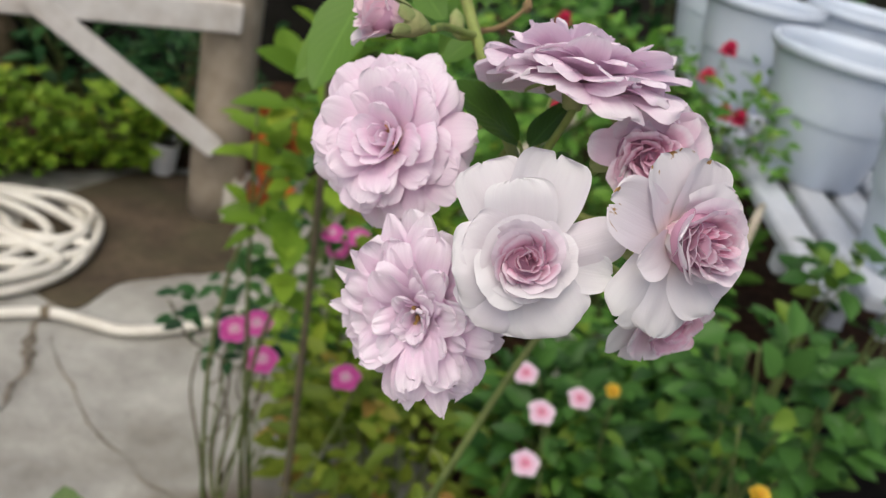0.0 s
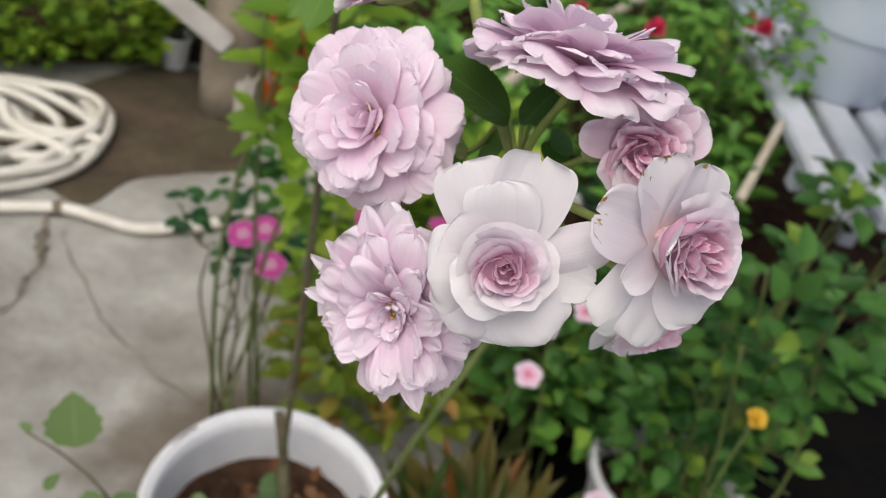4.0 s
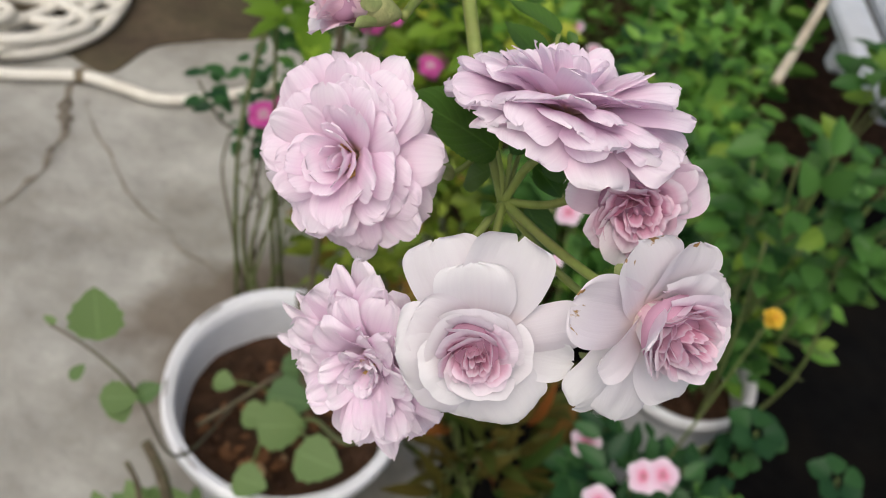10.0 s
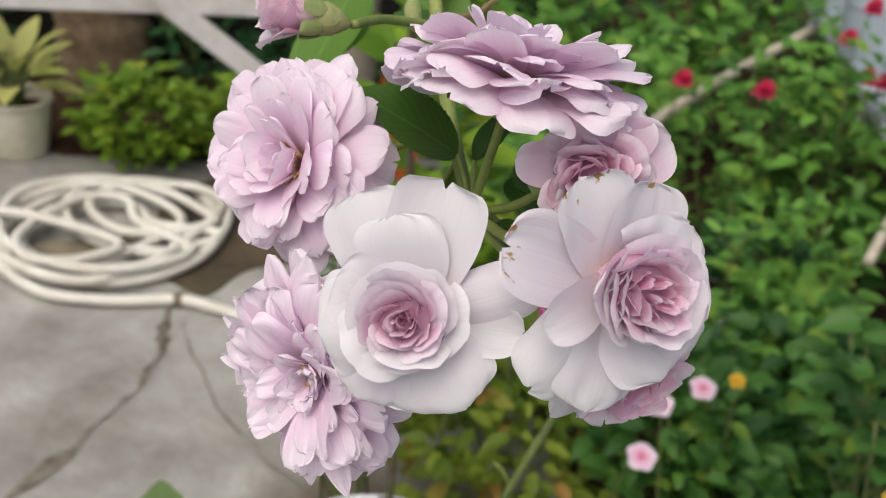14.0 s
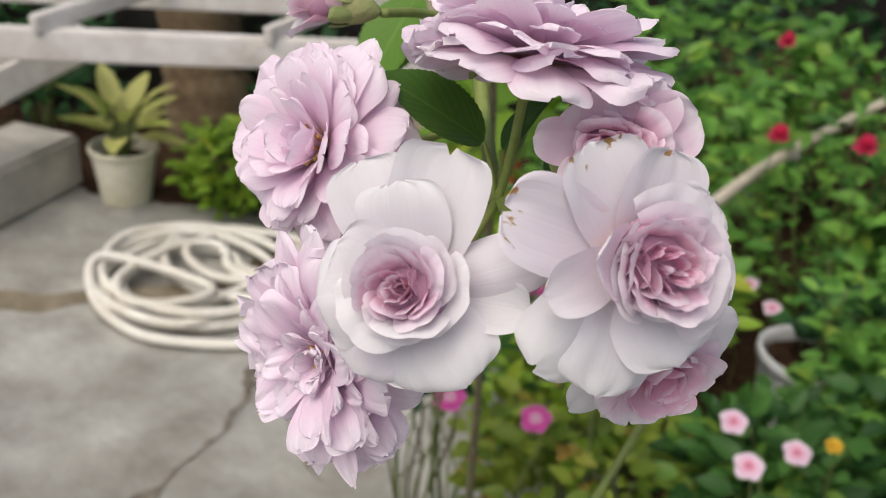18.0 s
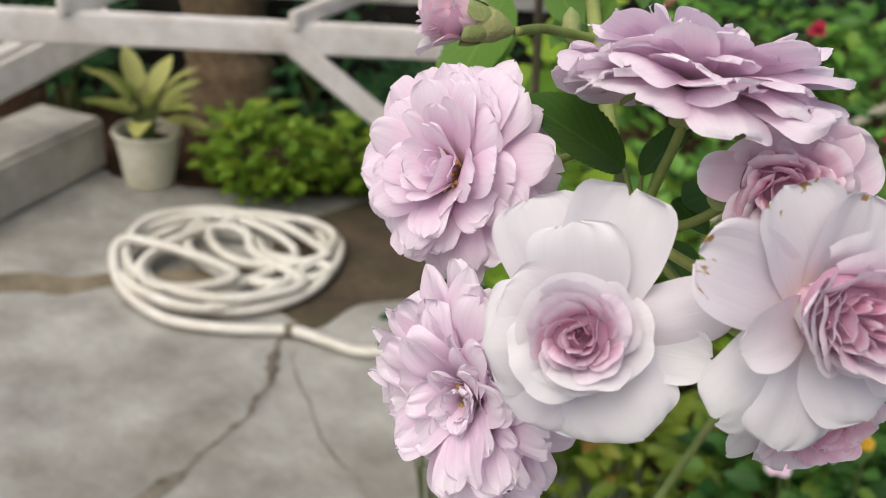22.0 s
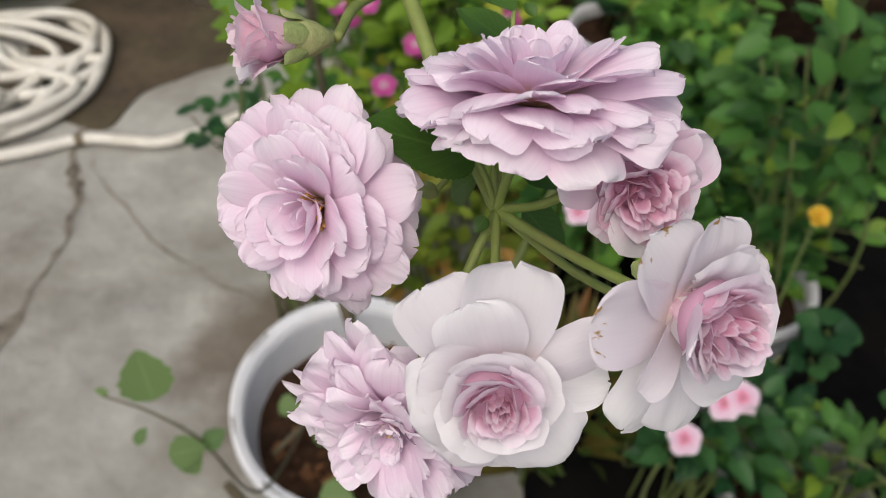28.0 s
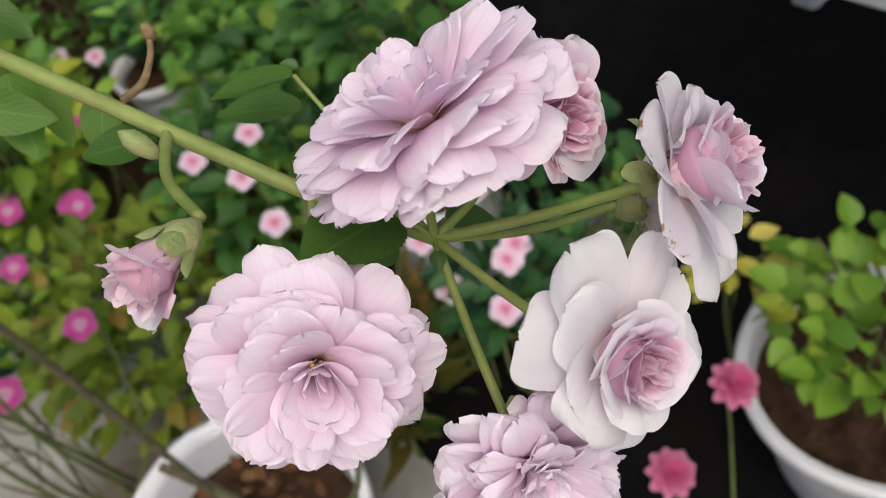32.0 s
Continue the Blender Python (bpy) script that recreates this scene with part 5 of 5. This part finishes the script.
# bloom hanging behind the second white one, seen from its back
rnd = random.Random(707)
b_q, foot_q = bloom("pale rose bloom hanging behind the others", (0.2475, 0.5310, 1.2470), (0.62, -0.72, -0.30), UP0, 0.006)
rings(b_q, [(6, 1.1, 0.95, 62, 96, -0.2, 16), (7, 0.92, 0.8, 46, 74, 0.1, 12), (8, 0.72, 0.6, 28, 50, 0.3, 8), (7, 0.58, 0.42, 10, 26, 0.5, 4)], 0.0158, M_WHITE, rnd, 0.08, {1: M_BLUSH, 2: M_MAUVE, 3: M_ROSE})

# bud
NODE = Vector((0.188, 0.608, 1.284))
bud = lathe("bud", [(0.0006, -0.0075), (0.0014, -0.0068), (0.0032, -0.004), (0.0037, -0.002), (0.0034, 0.0), (0.002, 0.001), (0.0006, 0.0012)], M_CALYX, rose, 18)
bud_axis = (-0.945, -0.27, 0.12)
bud.matrix_local = Matrix.Translation((0.1694, 0.5690, 1.2928)) @ basis(bud_axis, UP0).to_4x4()
tagged(bud, "half-open pink rosebud in its green calyx")
rnd = random.Random(808)
heart(bud, [(5, 0.0060, 0.0030, 0.0092, 105, M_BUD), (5, 0.0052, 0.0028, 0.0110, 100, M_BUD), (4, 0.0038, 0.0020, 0.0117, 110, M_BUD), (4, 0.0028, 0.0016, 0.0118, 105, M_BUD), (3, 0.0018, 0.0010, 0.0117, 120, M_BUD), (3, 0.0008, 0.0005, 0.0114, 130, M_BUD)], rnd, 1.2, (0.0, 0.0), 0.30)
add_petal(bud, 150, M_WHITE, 0.0125, 0.0070, 40, 14, 0.8, 50, 0.16, 4.4, r0=0.002)
for k in range(5):
    v, f, u = petal_data(0.0064, 0.0044, 44, 4 if k != 1 else 70, 0.8, 16, 0.03, k + 60, 0.0028, 6, 8)
    s = link_mesh("sepal", v, f, M_CALYX, bud, u)
    s.matrix_local = pose(0, 0, -0.0032, 0, 0, 72 * k)

# canes
FORK = Vector((0.209, 0.558, 1.261))
tube("cane", [(0.075, 0.98, 1.30), (0.115, 0.83, 1.342), (0.150, 0.72, 1.325), NODE, (0.198, 0.582, 1.272), FORK], 0.0022, 0.0015, M_CANE, rose, 12, 10, 0.05)
tagged(tube("old_cane", [(0.075, 1.26, 0.21), (0.066, 1.27, 0.55), (0.055, 1.25, 0.9), (0.055, 1.14, 1.2), (0.075, 0.98, 1.30)], 0.0055, 0.0032, M_TWIG, rose, 10, 8, 0.06), "brown woody lower cane")
tube("side_cane", [(0.262, 0.774, 1.104), (0.2487, 0.779, 1.057), (0.219, 0.785, 0.935), (0.185, 0.87, 0.70), (0.13, 1.08, 0.42), (0.09, 1.22, 0.21)], 0.0019, 0.0032, M_VSTEM, rose, 10, 10, 0.06)
tube("side_shoot", [(0.2285, 0.783, 0.975), (0.2215, 0.779, 0.990), (0.2160, 0.776, 0.996)], 0.0016, 0.0010, M_CANE, rose, 8, 6)
for foot, head in ((foot_w, b_w), (foot_r, b_r), (foot_b, b_b), (foot_a, b_a), (foot_s, b_s), (foot_t, b_t), (foot_q, b_q)):
    start = Vector((0.199, 0.580, 1.271)) if foot is foot_a else FORK
    tube("pedicel", [start, (start * 0.55 + Vector(foot) * 0.45) + Vector((0, 0.002, -0.003)), foot - head.matrix_basis.to_3x3().col[2] * 0.007, foot - head.matrix_basis.to_3x3().col[2] * 0.004], 0.0012 if foot is foot_r else 0.0010, 0.0009, M_CANE, rose, 10, 10, 0.08)
bf = Vector((0.1694, 0.5690, 1.2928)) - Vector(bud_axis).normalized() * 0.008
tube("pedicel", [NODE, (NODE + bf) / 2 + Vector((-0.003, 0.0, 0.001)), bf], 0.0012, 0.0010, M_CANE, rose, 10, 10, 0.05)
lathe("small_bud", [(0.0005, -0.0045), (0.0016, -0.003), (0.0023, 0.0), (0.0020, 0.0025), (0.0008, 0.0042), (0.0002, 0.0048)], M_CALYX, rose, 14).matrix_local = Matrix.Translation((0.1818, 0.6064, 1.2866)) @ basis((-0.293, 0.573, 0.765)).to_4x4()
tube("pedicel", [NODE, (0.1837, 0.6052, 1.2833), (0.1821, 0.6054, 1.2858)], 0.0009, 0.0008, M_CANE, rose, 8, 6)
woolly = lathe("small_bud", [(0.0004, -0.0034), (0.0013, -0.0026), (0.0019, 0.0), (0.0017, 0.0018), (0.0009, 0.0030), (0.0002, 0.0034)], M_CALYX, rose, 14)
woolly.matrix_local = Matrix.Translation((0.1949, 0.5671, 1.2579)) @ basis((-0.35, -0.55, 0.75)).to_4x4()
tagged(woolly, "small pale woolly green bud")
tube("pedicel", [(0.203, 0.573, 1.266), (0.1995, 0.5712, 1.2590), (0.1958, 0.5685, 1.2560)], 0.0008, 0.0007, M_CANE, rose, 8, 6)
tube("withered_twig", [(0.1890, 0.6333, 1.2802), (0.1939, 0.6289, 1.2833), (0.1983, 0.6279, 1.2878), (0.2004, 0.6286, 1.2906)], 0.0011, 0.0007, M_DRY, rose, 8, 6, 0.3)
lathe("withered_hip", [(0.0004, -0.002), (0.0014, -0.001), (0.0016, 0.0006), (0.0010, 0.002), (0.0003, 0.003)], M_DRY, rose, 10).matrix_local = Matrix.Translation((0.2012, 0.6293, 1.2914))


def rose_leaf(base, tip, width, up, material, droop=0.15, fold=0.25, stalk=None):
    b, t = Vector(base), Vector(tip)
    L = (t - b).length
    v, f, u = leaf_data(1.0, width / L, fold, droop, 0.025, 40, 1.0, 0.012, b.x * 50)
    x = (t - b).normalized()
    y = Vector(up).cross(x).normalized()
    m = Matrix((x, y, x.cross(y))).transposed().to_4x4()
    ob = link_mesh("leaf", [(Matrix.Translation(b) @ m) @ (Vector(p) * L) for p in v], f, material, rose, u)
    if stalk:
        tube("leaf_stalk", [stalk, (Vector(stalk) + b) / 2 + Vector((0, 0, 0.001)), b], 0.0006, 0.0005, M_CANE, rose, 7, 5)
    return ob


rose_leaf((0.2042, 0.5606, 1.2722), (0.1830, 0.5542, 1.2852), 0.0165, (-0.039, -0.367, 0.929), M_LEAF, 0.1, 0.25, FORK)
rose_leaf((0.2075, 0.5640, 1.2700), (0.2160, 0.5700, 1.2840), 0.0095, (-0.470, -0.295, 0.832), M_LEAF, 0.1, 0.25, FORK)
rose_leaf((0.2055, 0.5660, 1.2640), (0.1990, 0.5720, 1.2520), 0.0100, (-0.236, -0.493, 0.837), M_LEAF, 0.1, 0.25, FORK)
rose_leaf((0.2120, 0.5924, 1.2864), (0.1975, 0.6066, 1.2857), 0.0090, (0.339, -0.212, 0.917), M_LEAF, 0.1, 0.35, FORK)
rose_leaf((0.2132, 0.5996, 1.2731), (0.1994, 0.6153, 1.2764), 0.0088, (0.061, -0.290, 0.955), M_LEAF, 0.2, 0.3)
rose_leaf((0.2175, 0.6024, 1.2798), (0.2152, 0.6053, 1.2818), 0.0030, (-0.052, -0.455, 0.889), M_LEAF, 0.2, 0.4)
rose_leaf((0.2147, 0.5620, 1.2584), (0.2251, 0.5566, 1.2491), 0.0098, (0.399, -0.393, 0.829), M_LEAF, 0.2, 0.25, FORK)
rose_leaf((0.2144, 0.5701, 1.2642), (0.2229, 0.5661, 1.2606), 0.0080, (0.161, -0.416, 0.895), M_LEAF, 0.2, 0.25)
rose_leaf((0.2165, 0.5671, 1.2647), (0.2215, 0.5736, 1.2663), 0.0080, (0.310, -0.521, 0.795), M_LEAF, 0.2, 0.25)
rose_leaf((0.2067, 0.5549, 1.2619), (0.2045, 0.5520, 1.2601), 0.0034, (-0.135, -0.481, 0.866), M_LEAF, 0.2, 0.25)
rose_leaf((0.1442, 0.7022, 1.2635), (0.1235, 0.6742, 1.2382), 0.0200, (0.160, -0.656, 0.738), M_LEAF_PALE, 0.1, 0.2)
rose_leaf((0.1415, 0.7086, 1.2827), (0.1711, 0.6916, 1.2759), 0.0130, (0.164, -0.319, 0.933), M_LEAF, 0.15, 0.2)
rose_leaf((0.1764, 0.6730, 1.2812), (0.1675, 0.6546, 1.2684), 0.0145, (-0.362, -0.349, 0.864), M_LEAF_PALE, 0.1, 0.2)
rose_leaf((0.1815, 0.6743, 1.2811), (0.1768, 0.6594, 1.2617), 0.0110, (0.416, -0.682, 0.602), M_LEAF_PALE, 0.1, 0.2)
rose_leaf((0.1868, 0.6116, 1.2818), (0.1724, 0.6233, 1.2827), 0.0092, (-0.052, -0.455, 0.889), M_LEAF, 0.15, 0.2)
rose_leaf((0.1832, 0.7008, 1.2882), (0.1894, 0.6871, 1.2773), 0.0110, (0.075, -0.268, 0.960), M_LEAF, 0.15, 0.2)
rose_leaf((0.1431, 0.6932, 1.2726), (0.1312, 0.6651, 1.2384), 0.0250, (-0.281, -0.712, 0.644), M_LEAF_PALE, 0.15, 0.15)
rose_leaf((0.1889, 0.6493, 1.2756), (0.1780, 0.6440, 1.2646), 0.0100, (-0.281, -0.712, 0.644), M_LEAF_PALE, 0.15, 0.15)
rose_leaf((0.1639, 0.6652, 1.2842), (0.1769, 0.6500, 1.2765), 0.0110, (-0.281, -0.712, 0.644), M_LEAF_PALE, 0.15, 0.15)
